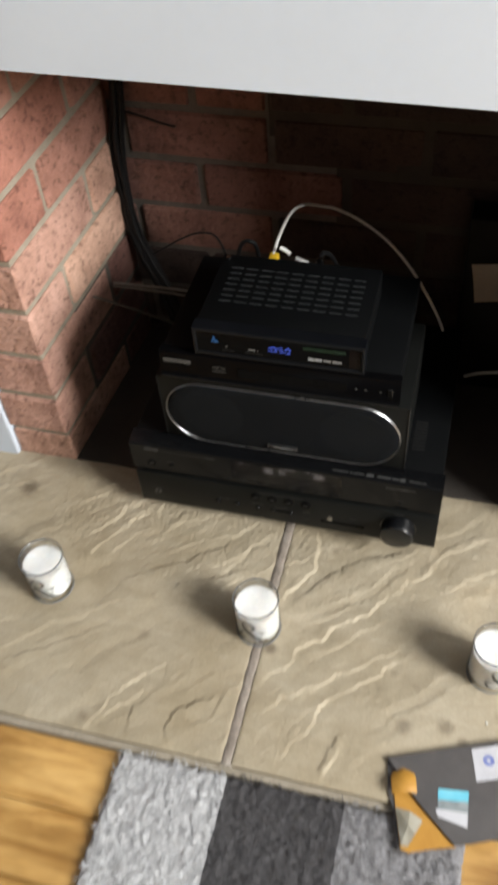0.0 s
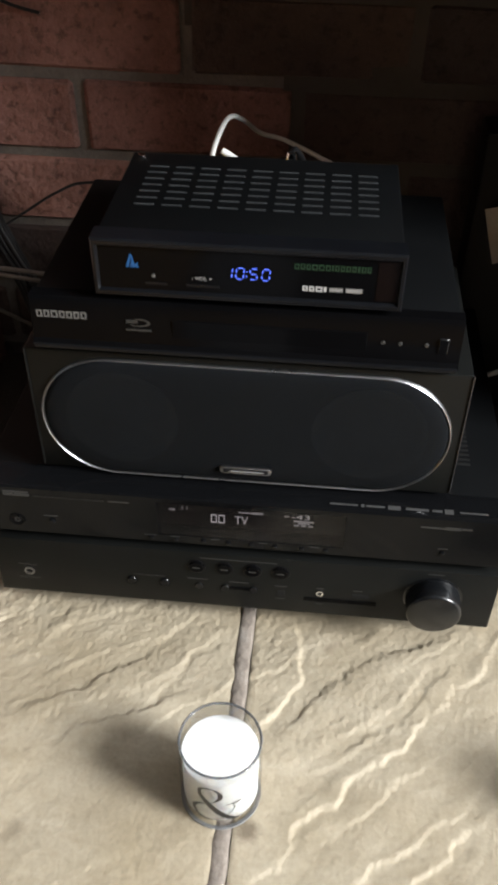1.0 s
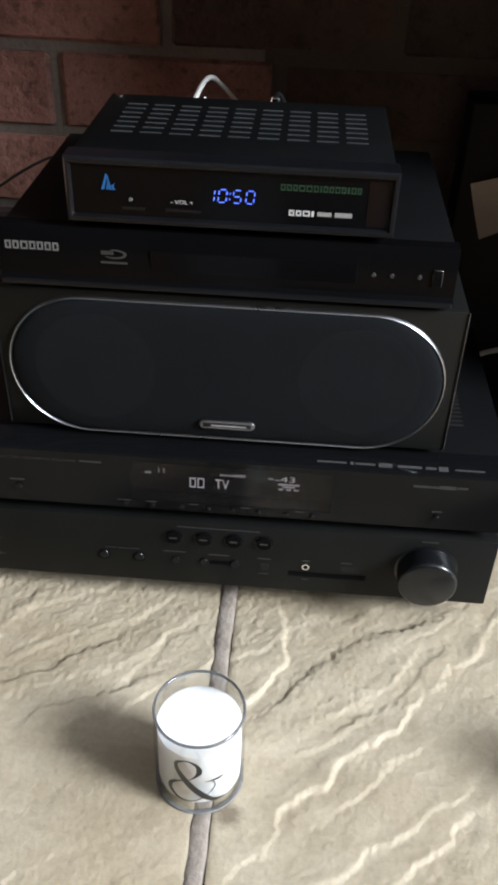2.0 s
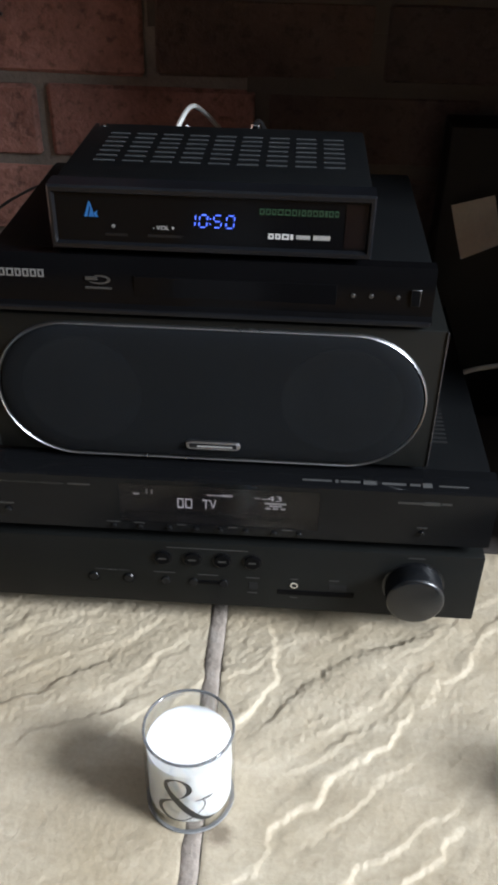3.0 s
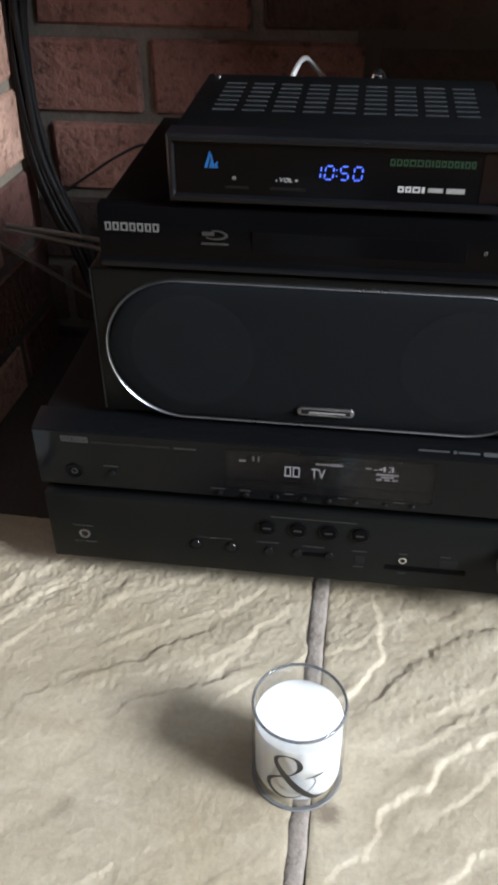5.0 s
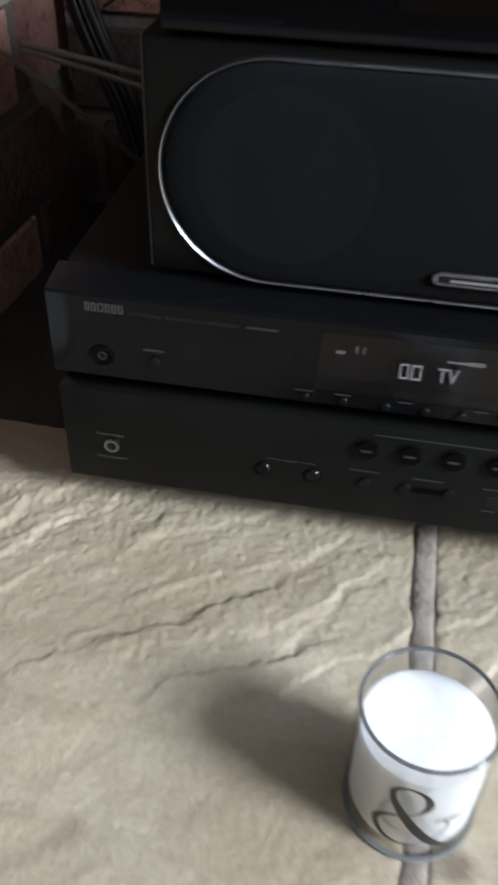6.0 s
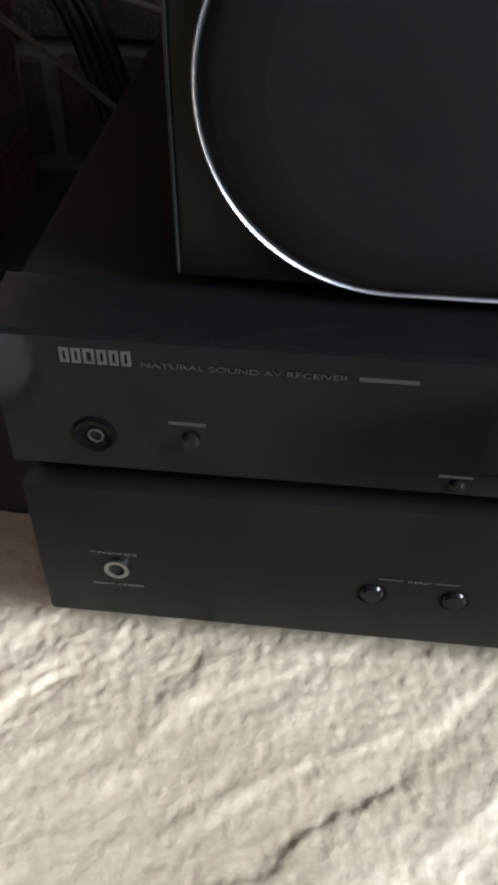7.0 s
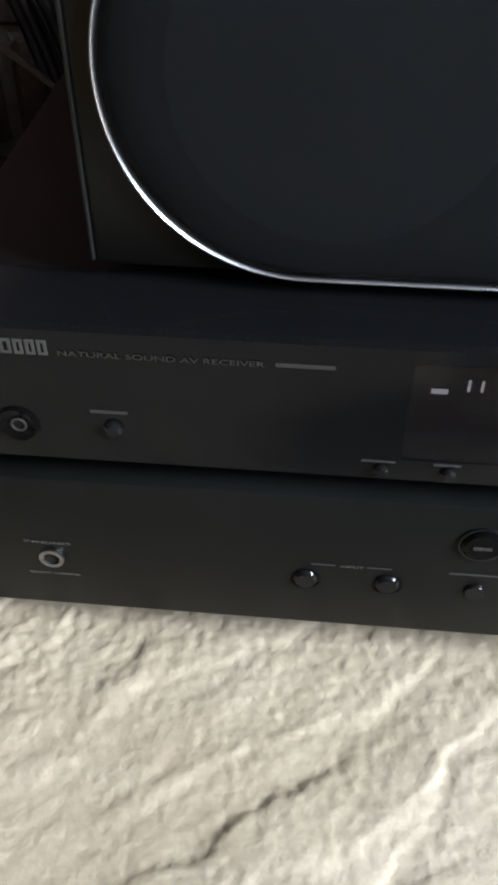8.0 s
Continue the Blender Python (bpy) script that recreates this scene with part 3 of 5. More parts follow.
def riven(x, y):
    """Height of the split face: slanting layers, the ridges above, and a rough grain."""
    wx = x + 0.010 * fractal(x * 28, y * 28, 5, 5, 0.62)
    wy = y + 0.010 * fractal(x * 28 + 9, y * 28, 17, 5, 0.62)
    s, t = wx * SLOPE.x + wy * SLOPE.y, -wx * SLOPE.y + wy * SLOPE.x
    h = 0.0026 * fractal(s * 16, t * 5, 3, 3)
    layer = (s + 0.03 * fractal(s * 9, t * 4, 31, 3)) * 26
    frac = layer - np.floor(layer)
    fade = np.clip(value_noise(s * 20, t * 9, 41) * 3.0, 0, 1)
    h = h + 0.0012 * fade * np.where(frac < 0.9, frac / 0.9, (1 - frac) / 0.1)
    for rise, reach, line in RIDGES:
        best, side, ends = np.full(x.shape, 9.0), np.zeros(x.shape), np.ones(x.shape)
        n = len(line) - 1
        for k, ((ax, ay), (bx, by)) in enumerate(zip(line, line[1:])):
            dx, dy = bx - ax, by - ay
            L2 = dx * dx + dy * dy
            u = ((wx - ax) * dx + (wy - ay) * dy) / L2
            uc = np.clip(u, 0, 1)
            ex, ey = wx - ax - uc * dx, wy - ay - uc * dy
            d = np.hypot(ex, ey)
            near = d < best
            best = np.where(near, d, best)
            g = ex * SLOPE.x + ey * SLOPE.y
            side = np.where(near, np.sign(g), side)
            along = (k + uc) / n
            ends = np.where(near, np.clip(np.minimum(along, 1 - along) * 5 + 0.15, 0, 1), ends)
        step = np.tanh(side * best / (0.0016 if rise > 0 else 0.0019)) * np.exp(-best / reach)
        h = h - 0.5 * rise * step * ends * np.clip(0.85 + 1.2 * value_noise(x * 55, y * 55, 61), 0.45, 1.3)
    patch = np.clip(0.5 + 1.3 * fractal(s * 14, t * 6, 51, 2), 0, 1)
    worn = 0.30 + 0.70 * np.clip((y + 0.15) / 0.13, 0, 1) * np.clip((0.20 - x) / 0.12, 0.35, 1)
    h = h + 0.0010 * fractal(s * 60, t * 17, 7, 3) + worn * (0.0003 + 0.0006 * patch) * fractal(s * 170, t * 80, 27, 3, 0.6) + worn * (0.0006 + 0.0005 * patch) * fractal(x * 260 + t * 60, y * 260, 11, 2, 0.7)
    return h


def flag(name, x0, x1, y0, y1, fine, label):
    """A slab whose top is finely split where it is seen closest."""
    def steps(a, b, fa, fb):
        out = [a]
        while out[-1] < b - 1e-6:
            out.append(min(b, out[-1] + (fine if fa <= out[-1] <= fb else fine * 3)))
        return np.array(out)
    xs, ys = steps(x0, x1, -0.36, 0.34), steps(y0, y1, -0.36, 0.06)
    X, Y = np.meshgrid(xs, ys)
    edge = np.minimum(np.minimum(X - x0, x1 - X), np.minimum(Y - y0, 9.0))
    Z = riven(X, Y) - 0.0009 * np.exp(-np.maximum(edge, 0) / 0.002)
    nx, ny = len(xs), len(ys)
    verts = np.stack([X, Y, Z], -1).reshape(-1, 3)
    idx = np.arange(nx * ny).reshape(ny, nx)
    quads = np.stack([idx[:-1, :-1], idx[:-1, 1:], idx[1:, 1:], idx[1:, :-1]], -1).reshape(-1, 4).tolist()
    rim = list(idx[0, :]) + list(idx[1:, -1]) + list(idx[-1, -2::-1]) + list(idx[-2:0:-1, 0])
    low = verts[rim].copy()
    low[:, 2] = -0.05
    base = nx * ny
    for k in range(len(rim)):
        j = (k + 1) % len(rim)
        quads.append([int(rim[j]), int(rim[k]), base + k, base + j])
    me = bpy.data.meshes.new(name)
    me.from_pydata(np.concatenate([verts, low]).tolist(), [], quads)
    me.shade_smooth()
    me.set_sharp_from_angle(angle=radians(60))
    me.materials.append(STONE)
    return tagged(new(name, me), label)


JOINT = (0.0004, 0.0132)
hearth = tagged(new("hearth"), "hearth of two riven buff sandstone flags with a dark pointed joint", "hearth", kind="structure")
for ob in (flag("flagstone", -0.62, JOINT[0], -0.351, 0.070, 0.0013, "riven buff sandstone flag with dark and pale ridges"),
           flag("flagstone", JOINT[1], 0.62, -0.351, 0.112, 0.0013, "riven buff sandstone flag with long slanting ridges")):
    ob.parent = hearth
bm = bmesh.new()
ys = np.linspace(-0.353, 0.070, 160)
prev = None
for yv in ys:
    wob = 0.0012 * float(fractal(np.array(yv * 60), np.array(1.3), 2, 3))
    row = [bm.verts.new((x, yv, z + 0.0008 * float(fractal(np.array(x * 300), np.array(yv * 90), 8, 3)))) for x, z in
           ((JOINT[0] - 0.003, -0.0035), (JOINT[0] - 0.0002 + wob, -0.0005), (JOINT[0] + 0.004, -0.0001), (JOINT[1] - 0.004, -0.0003), (JOINT[1] - 0.0012 + wob, -0.0012), (JOINT[1] + 0.002, -0.009))]
    if prev:
        for a in range(5):
            bm.faces.new((prev[a], prev[a + 1], row[a + 1], row[a]))
    prev = row
smooth(part("pointing", bm, GROUT, hearth, "grey-brown pointing in the joint"), 80)
# shade at the back of the hearth, drawn as dark slabs behind the flags
smooth(part("fire_slab", block(-0.46, JOINT[1] - 0.002, 0.073, BACK_Y + 0.02, -0.05, -0.001, 0.003), FIREDARK, hearth, "dark slab standing for shade at the back of the hearth"))
smooth(part("fire_slab", block(JOINT[1], 0.46, 0.115, BACK_Y + 0.02, -0.05, -0.001, 0.003), FIREDARK, hearth, "dark slab standing for shade at the back of the hearth"))
bm = block(-0.62, 0.62, -0.3605, -0.3515, FLOOR_Z - 0.012, -0.006, 0.001)
part("edge_mortar", bm, MORTAR, hearth, "thin grey mortar strip along the boards")


# ---- oak boards ----
oak_floor = tagged(new("floor"), "honey-coloured oak boards with dark grain", "floor", kind="structure")
row, y = 0, -0.3615
while y > -1.35:
    x = -1.2 - 0.37 * (row % 3)
    while x < 1.3:
        length = 0.9 + 0.25 * ((row * 7) % 3)
        bm = block(x + 0.0007, min(x + length, 1.6) - 0.0007, y - 0.0845 + 0.0007, y - 0.0007, FLOOR_Z - 0.012, FLOOR_Z, 0.0012, 1)
        part("board", bm, OAK, oak_floor)
        x += length
    y -= 0.0845
    row += 1

# the same boards further off, past the nearest ones
rest = bmesh.new()
for row in range(78):
    y = -0.3615 - 0.0845 * (row - 5)
    spans = ((RX0, -1.2), (1.3, RX1)) if y > -1.35 else ((RX0, RX1),)
    if row < 5:
        spans = ((RX0, -0.621), (0.621, RX1))
    for a, b in spans:
        x = a
        while x < b - 0.01:
            e = min(b, x + 0.9 + 0.3 * ((row * 5) % 3))
            y0, y1 = max(y - 0.0845, RY0), min(y, FACE_Y)
            if y1 - y0 > 0.004:
                p = [rest.verts.new(v) for v in ((x + 0.0007, y0 + 0.0007, FLOOR_Z - 0.0022), (e - 0.0007, y0 + 0.0007, FLOOR_Z - 0.0022), (e - 0.0007, y1 - 0.0007, FLOOR_Z - 0.0022), (x + 0.0007, y1 - 0.0007, FLOOR_Z - 0.0022))]
                q = [rest.verts.new((v.co.x, v.co.y, FLOOR_Z - 0.0118)) for v in p]
                rest.faces.new(p)
                for k in range(4):
                    rest.faces.new((p[k], q[k], q[(k + 1) % 4], p[(k + 1) % 4]))
            x = e
tagged(part("far_boards", rest, OAK, oak_floor), kind="stuff")

# ---- brickwork of the fireplace ----
COURSE, BED = 0.083, 0.011


def brick_mesh(lx, ly, lz, seed, material, shear=0.0):
    """One worn brick: a box with knocked edges and slightly uneven corners."""
    rnd = random.Random(seed)
    bm = block(-lx / 2, lx / 2, -ly / 2, ly / 2, -lz / 2, lz / 2, 0.0035, 1)
    for v in bm.verts:
        v.co += Vector((rnd.uniform(-1, 1), rnd.uniform(-1, 1), rnd.uniform(-1, 1))) * 0.0011
        v.co.x += shear * v.co.y
    me = bpy.data.meshes.new("brick")
    bm.to_mesh(me)
    bm.free()
    me.materials.append(material)
    return me


BRICKS = {}


def lay(parent, x, y, z, lx, ly, rnd, material, shear=0.0):
    key = (material.name, round(lx, 3), round(ly, 3), rnd.randrange(4), shear)
    if key not in BRICKS:
        BRICKS[key] = brick_mesh(lx, ly, COURSE - BED, len(BRICKS), material, shear)
    ob = new("brick", BRICKS[key])
    ob.parent = parent
    ob.location = (x, y + rnd.uniform(-0.001, 0.001), z + rnd.uniform(-0.0008, 0.0008))
    ob.rotation_euler = (rnd.uniform(-0.006, 0.006), rnd.uniform(-0.006, 0.006), rnd.uniform(-0.008, 0.008))
    return ob


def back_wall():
    wall = structure("fireback", block(-HALF - PIER, HALF + PIER, BACK_Y + 0.005, BACK_Y + 0.12, -0.05, HEAD_Z + 0.005), DARKMORTAR, "back of the fireplace in worn red brick with grey mortar", "wall")
    part("black_mortar", block(-0.098, HALF + 0.05, BACK_Y + 0.0022, BACK_Y + 0.0046, 0.40, HEAD_Z), FIREDARK, wall, "near-black mortar to the right")
    part("black_mortar", block(0.0, HALF + 0.05, BACK_Y + 0.0022, BACK_Y + 0.0046, -0.001, 0.3995), FIREDARK, wall, "near-black mortar to the right")
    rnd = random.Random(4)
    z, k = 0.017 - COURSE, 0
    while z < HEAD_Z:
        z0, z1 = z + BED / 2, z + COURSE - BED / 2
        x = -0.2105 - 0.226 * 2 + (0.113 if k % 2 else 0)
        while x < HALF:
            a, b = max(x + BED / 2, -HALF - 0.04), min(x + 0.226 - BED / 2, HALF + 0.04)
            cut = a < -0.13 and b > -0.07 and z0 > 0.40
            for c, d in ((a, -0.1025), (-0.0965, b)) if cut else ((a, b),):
                # near-black brick to the right; lowest courses hold shade in their colour
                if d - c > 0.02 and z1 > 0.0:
                    lay(wall, (c + d) / 2, BACK_Y + 0.05, (z0 + z1) / 2, d - c, 0.1, rnd, BLACKBRICK if z0 < 0.17 or (c + d) / 2 > (-0.10 if z0 > 0.40 else 0.0) else FIREBRICK)
            x += 0.226
        z += COURSE
        k += 1


def pier(name, side, seed, shear=0.0):
    """A cheek of the opening; a shear splays it inwards towards the back."""
    x0, x1 = sorted((side * HALF, side * (HALF + PIER)))
    e = 0.005
    bm = block(x0 + e, x1 - e, BRICK_Y + e, BACK_Y + 0.004, -0.05, HEAD_Z - 0.001)
    for v in bm.verts:
        v.co.x += shear * (v.co.y - BRICK_Y)
    wall = structure(name, bm, MORTAR, "red brick cheek of the fireplace with thick grey mortar joints", "wall")
    # mortar darker low and deep inside: the shade is put into its colour
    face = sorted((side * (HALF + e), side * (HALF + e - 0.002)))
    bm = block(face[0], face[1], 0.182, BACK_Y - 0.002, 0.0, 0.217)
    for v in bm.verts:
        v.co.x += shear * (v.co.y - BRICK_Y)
    part("dark_mortar", bm, DARKMORTAR, wall, "mortar low in the fireplace, shade put into its colour")
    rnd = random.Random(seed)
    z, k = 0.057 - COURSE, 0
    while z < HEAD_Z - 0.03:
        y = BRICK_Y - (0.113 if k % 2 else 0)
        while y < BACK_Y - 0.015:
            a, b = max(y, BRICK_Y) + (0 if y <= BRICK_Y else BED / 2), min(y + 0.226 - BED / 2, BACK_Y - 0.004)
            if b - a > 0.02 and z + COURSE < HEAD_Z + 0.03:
                # low inner bricks darker, shade put in the colour; upper courses deeper red
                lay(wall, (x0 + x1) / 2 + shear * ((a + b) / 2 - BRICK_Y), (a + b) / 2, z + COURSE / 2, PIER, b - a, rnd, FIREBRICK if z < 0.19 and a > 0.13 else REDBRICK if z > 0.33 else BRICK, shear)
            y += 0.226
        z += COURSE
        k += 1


# ---- the receiver ----
def receiver():
    t = thing("av_receiver", (0, 0.15, 0), "wide black home cinema receiver with glossy upper panel, on stone hearth", "receiver")
    W = 0.2175
    bm = block(-W + 0.003, W - 0.003, 0.022, 0.310, 0.022, 0.160, 0.003)
    smooth(part("case", bm, STEEL, t, "black painted steel cover"))
    smooth(part("lower_panel", block(-W, W, 0.0, 0.024, 0.025, 0.0935, 0.0016), SATIN, t, "satin black lower front"))
    smooth(part("seam", block(-W + 0.001, W - 0.001, 0.013, 0.024, 0.0925, 0.1045), GLOSS, t))
    # glossy upper front, cut open for the display, which lies behind a smoked pane
    DX0, DX1, DZ0, DZ1 = -0.070, 0.084, 0.1128, 0.1500
    upper = bmesh.new()
    top = [(0.0, 0.1545), (0.0012, 0.1562), (0.004, 0.157), (0.0225, 0.1598), (0.0245, 0.1598)]
    foot = [(0.024, 0.1035), (0.0008, 0.1035), (0.0, 0.1043)]
    for prof, xa, xb in ((foot + top, -W, DX0), (foot + top, DX1, W), (foot + [(0.0, DZ0), (0.024, DZ0)], DX0, DX1), ([(0.0245, DZ1), (0.0, DZ1)] + top, DX0, DX1)):
        rows = [[upper.verts.new((x, y, z)) for y, z in prof] for x in (xa, xb)]
        faces = [upper.faces.new((rows[0][a], rows[0][(a + 1) % len(prof)], rows[1][(a + 1) % len(prof)], rows[1][a])) for a in range(len(prof))]
        faces += [upper.faces.new(rows[0][::-1]), upper.faces.new(rows[1])]
        bmesh.ops.recalc_face_normals(upper, faces=faces)
    smooth(part("upper_panel", upper, PIANO, t, "glossy black upper front with a sloping top lip"), 30)
    board = part("display", block(DX0 - 0.002, DX1 + 0.002, 0.0140, 0.0160, DZ0 - 0.003, DZ1 + 0.002), DISPLAY, t, "dark reddish display board behind the pane")
    part("display_window", block(DX0, DX1, 0.0002, 0.0010, DZ0, DZ1), SMOKEPANE, t, "smoked display window")
    for x in (-0.15, 0.15):
        for y in (0.075, 0.28):
            smooth(part("foot", lathe([(0, -0.001), (0.021, -0.001), (0.022, 0.003), (0.019, 0.0225), (0, 0.0225)], x, y, 24), DARK, t))
    # power and zone buttons, small selectors along the lower edge of the upper panel
    smooth(part("power_button", dial(-0.189, 0.118, [(0.0070, -0.0005), (0.0070, 0.0005), (0.0062, 0.0009), (0.0052, 0.0002), (0, -0.0001)], 0.0), GLOSS, t))
    smooth(part("power_sign", ring_bm(-0.1888, 0.1178, 0.0026, 0.0020, -0.0002, 0.0003), DIMPRINT, t))
    smooth(part("button", dial(-0.1588, 0.1187, [(0.0030, -0.0005), (0.0030, 0.0012), (0.002, 0.0022), (0, 0.0022)], 0.0, 16), BUTTON, t))
    part("caption", bar(-0.1595, 0.1252, 0.0115, 0.0011, 0.0), DIMPRINT, t)
    for x in (-0.0755, -0.0548, -0.032, -0.011, 0.008, 0.028, 0.050, 0.070):
        smooth(part("button", dial(x, 0.1083, [(0.0024, -0.0005), (0.0024, 0.0010), (0.0015, 0.0019), (0, 0.0019)], 0.0, 14), BUTTON, t))
    for x, w in ((-0.0765, 0.0105), (-0.0555, 0.0085), (-0.0220, 0.007), (0.018, 0.007), (0.0605, 0.008)):
        part("caption", bar(x, 0.1118, w, 0.0007, -0.0001), DIMPRINT, t)
    smooth(part("button", dial(0.164, 0.1160, [(0.0024, -0.0005), (0.0024, 0.0010), (0.0015, 0.0019), (0, 0.0019)], 0.0, 14), BUTTON, t))
    part("caption", bar(0.164, 0.1215, 0.008, 0.0009, 0.0), DIMPRINT, t)
    # lettering
    wordmark("maker_mark", -0.1960, -0.1750, 0.1485, 0.0052, 0.0, FAINTPRINT, t, [1, 1, 1.2, 1, 1, 1], "grey maker's mark drawn as open blocks", 0.0009)
    front_text("lettering", "NATURAL SOUND AV RECEIVER", -0.1720, -0.1120, 0.1470, 0.0019, 0.0, DIMPRINT, t)
    part("caption", bar(-0.1005, 0.1470, 0.0170, 0.0013, 0.0), DIMPRINT, t)
    part("caption", bar(0.1525, 0.1450, 0.019, 0.0018, 0.0), DIMPRINT, t)
    part("caption", bar(0.1685, 0.1452, 0.0125, 0.0032, 0.0), DIMPRINT, t)
    part("caption", bar(0.1795, 0.1455, 0.008, 0.0018, 0.0), DIMPRINT, t)
    for x, w, h in ((0.081, 0.022, 0.0016), (0.096, 0.0026, 0.0030), (0.106, 0.015, 0.0018), (0.121, 0.010, 0.0040), (0.139, 0.018, 0.0022), (0.1548, 0.008, 0.0022), (0.164, 0.007, 0.0046), (0.1835, 0.022, 0.0014)):
        bm = block(x - w / 2, x + w / 2, 0.0062 - h * 0.5, 0.0062 + h * 0.5, 0, 0.0003)
        for v in bm.verts:
            v.co.z += 0.157 + (v.co.y - 0.004) * 0.0028 / 0.0185 + 0.0001
        part("format_mark", bm, FAINTPRINT, t)
    # display
    Y = 0.0138
    wordmark("segment_block", -0.0270, -0.0155, 0.1222, 0.0094, Y, LED_WHITE, board, [1, 1.1], "open block on the display", 0.0008)
    front_text("lettering", "TV", -0.0070, 0.0040, 0.1225, 0.0094, Y, LED_WHITE, board, "white display letters")
    front_text("lettering", "-43", 0.0400, 0.0550, 0.1316, 0.0054, Y, LED_WHITE, board, "white volume reading on the display")
    part("segment_block", bar(0.0360, 0.1310, 0.0040, 0.0010, Y), LED_DIM, board)
    part("segment_block", bar(0.0505, 0.1262, 0.0170, 0.0015, Y), LED_DIM, board)
    for x, z in ((0.0505, 0.1238), (0.0445, 0.1212), (0.0505, 0.1212), (0.0565, 0.1212), (0.0475, 0.1238), (0.0535, 0.1238)):
        part("segment_block", bar(x, z, 0.0040, 0.0015, Y), LED_DIM, board)
    part("segment_block", bar(0.0020, 0.1315, 0.0110, 0.0010, Y), LED_DIM, board)
    part("segment_block", bar(0.0120, 0.1317, 0.0090, 0.0022, Y), LED_DIM, board)
    part("segment_block", bar(-0.0595, 0.1295, 0.0050, 0.0016, Y), LED_DIM, board)
    for x in (-0.0510, -0.0470):
        part("segment_block", bar(x, 0.1322, 0.0008, 0.0042, Y), LED_DIM, board)
    # lower panel: phones jack, scene buttons, tuner keys, front sockets and the volume knob
    smooth(part("phones_jack", ring_bm(-0.1885, 0.0530, 0.0046, 0.0030, 0.0, 0.0010), DULLMETAL, t, "silver phones socket"))
    smooth(part("socket_hole", dial(-0.1885, 0.0530, [(0.0031, 0.0003), (0, 0.0003)], 0.0, 20), DARK, t))
    front_text("lettering", "PHONES", -0.1945, -0.1805, 0.0615, 0.0013, 0.0, MIDPRINT, t)
    part("caption", bar(-0.1965, 0.0617, 0.0018, 0.0012, 0.0), DIMPRINT, t)
    front_text("lettering", "SILENT CINEMA", -0.1980, -0.1790, 0.0443, 0.0012, 0.0, MIDPRINT, t)
    for x in (-0.0965, -0.0675):
        smooth(part("button", dial(x, 0.0517, [(0.0052, -0.001), (0.0052, 0.0004), (0.0047, -0.0004), (0.0042, 0.0010), (0.0034, 0.0017), (0, 0.0017)], 0.0, 24), BUTTON, t))
    front_text("lettering", "INPUT", -0.0845, -0.0765, 0.0600, 0.0012, 0.0, MIDPRINT, t)
    for x in (-0.0905, -0.0710):
        part("caption", bar(x, 0.0600, 0.0085, 0.0005, 0.0), DIMPRINT, t)
    for k in range(4):
        x = -0.0387 + 0.0242 * k
        smooth(part("scene_button", ring_bm(x, 0.0765, 0.0080, 0.0070, 0.0, 0.0007), BUTTON, t))
        smooth(part("scene_button", dial(x, 0.0765, [(0.0068, -0.0008), (0.0068, 0.0012), (0.0058, 0.0021), (0, 0.0021)], 0.0, 28), GLOSS, t))
        part("caption", bar(x, 0.0765, 0.0062, 0.0014, -0.0021), DIMPRINT, t)
    part("caption", bar(-0.0025, 0.0875, 0.066, 0.0007, 0.0), DIMPRINT, t)
    for x in (-0.037, -0.014, 0.0110):
        smooth(part("button", dial(x, 0.0513, [(0.0040, -0.001), (0.0040, 0.0004), (0.0034, 0.0014), (0, 0.0014)], 0.0, 22), BUTTON, t))
    part("caption", bar(-0.038, 0.0602, 0.018, 0.0008, 0.0), DIMPRINT, t)
    part("caption", bar(-0.002, 0.0595, 0.017, 0.0009, 0.0), DIMPRINT, t)
    part("selector_bar", block(-0.0100, 0.0070, -0.0010, 0.001, 0.0498, 0.0530, 0.0004, 1), GLOSS, t)
    part("memory_socket", block(0.0315, 0.0385, -0.0004, 0.001, 0.0465, 0.0535, 0.0003, 1), DARK, t)
    part("caption", bar(0.0345, 0.0590, 0.011, 0.0009, 0.0), DIMPRINT, t)
    part("caption", bar(0.0345, 0.0425, 0.008, 0.0009, 0.0), DIMPRINT, t)
    smooth(part("microphone_jack", ring_bm(0.0685, 0.0535, 0.0032, 0.0020, 0.0, 0.0008), CHROME, t, "small silver socket"))
    part("caption", bar(0.0685, 0.0600, 0.0065, 0.0009, 0.0), DIMPRINT, t)
    part("caption", bar(0.0690, 0.0395, 0.0060, 0.0009, 0.0), DIMPRINT, t)
    part("usb_socket", block(0.0965, 0.1115, -0.0003, 0.001, 0.0500, 0.0560, 0.0004, 1), DARK, t)
    part("caption", bar(0.1010, 0.0605, 0.008, 0.0009, 0.0), DIMPRINT, t)
    part("socket_recess", block(0.055, 0.118, -0.0006, 0.001, 0.0425, 0.0475, 0.0004, 1), GLOSS, t, "shiny moulded strip under the sockets")
    smooth(part("volume_knob", dial(0.1645, 0.0605, [(0.0250, -0.0005), (0.0250, 0.0004), (0.0232, 0.0006), (0.0230, 0.0170), (0.0222, 0.0190), (0.0205, 0.0200), (0, 0.0196)], 0.0, 56), KNOB, t, "large satin black volume knob"))
    part("caption", bar(0.164, 0.0895, 0.0135, 0.0013, 0.0), DIMPRINT, t)
    for k in range(9):
        part("vent_slot", block(0.168, 0.185, 0.060 + 0.006 * k, 0.063 + 0.006 * k, 0.1597, 0.1602), DARK, t)
    return t


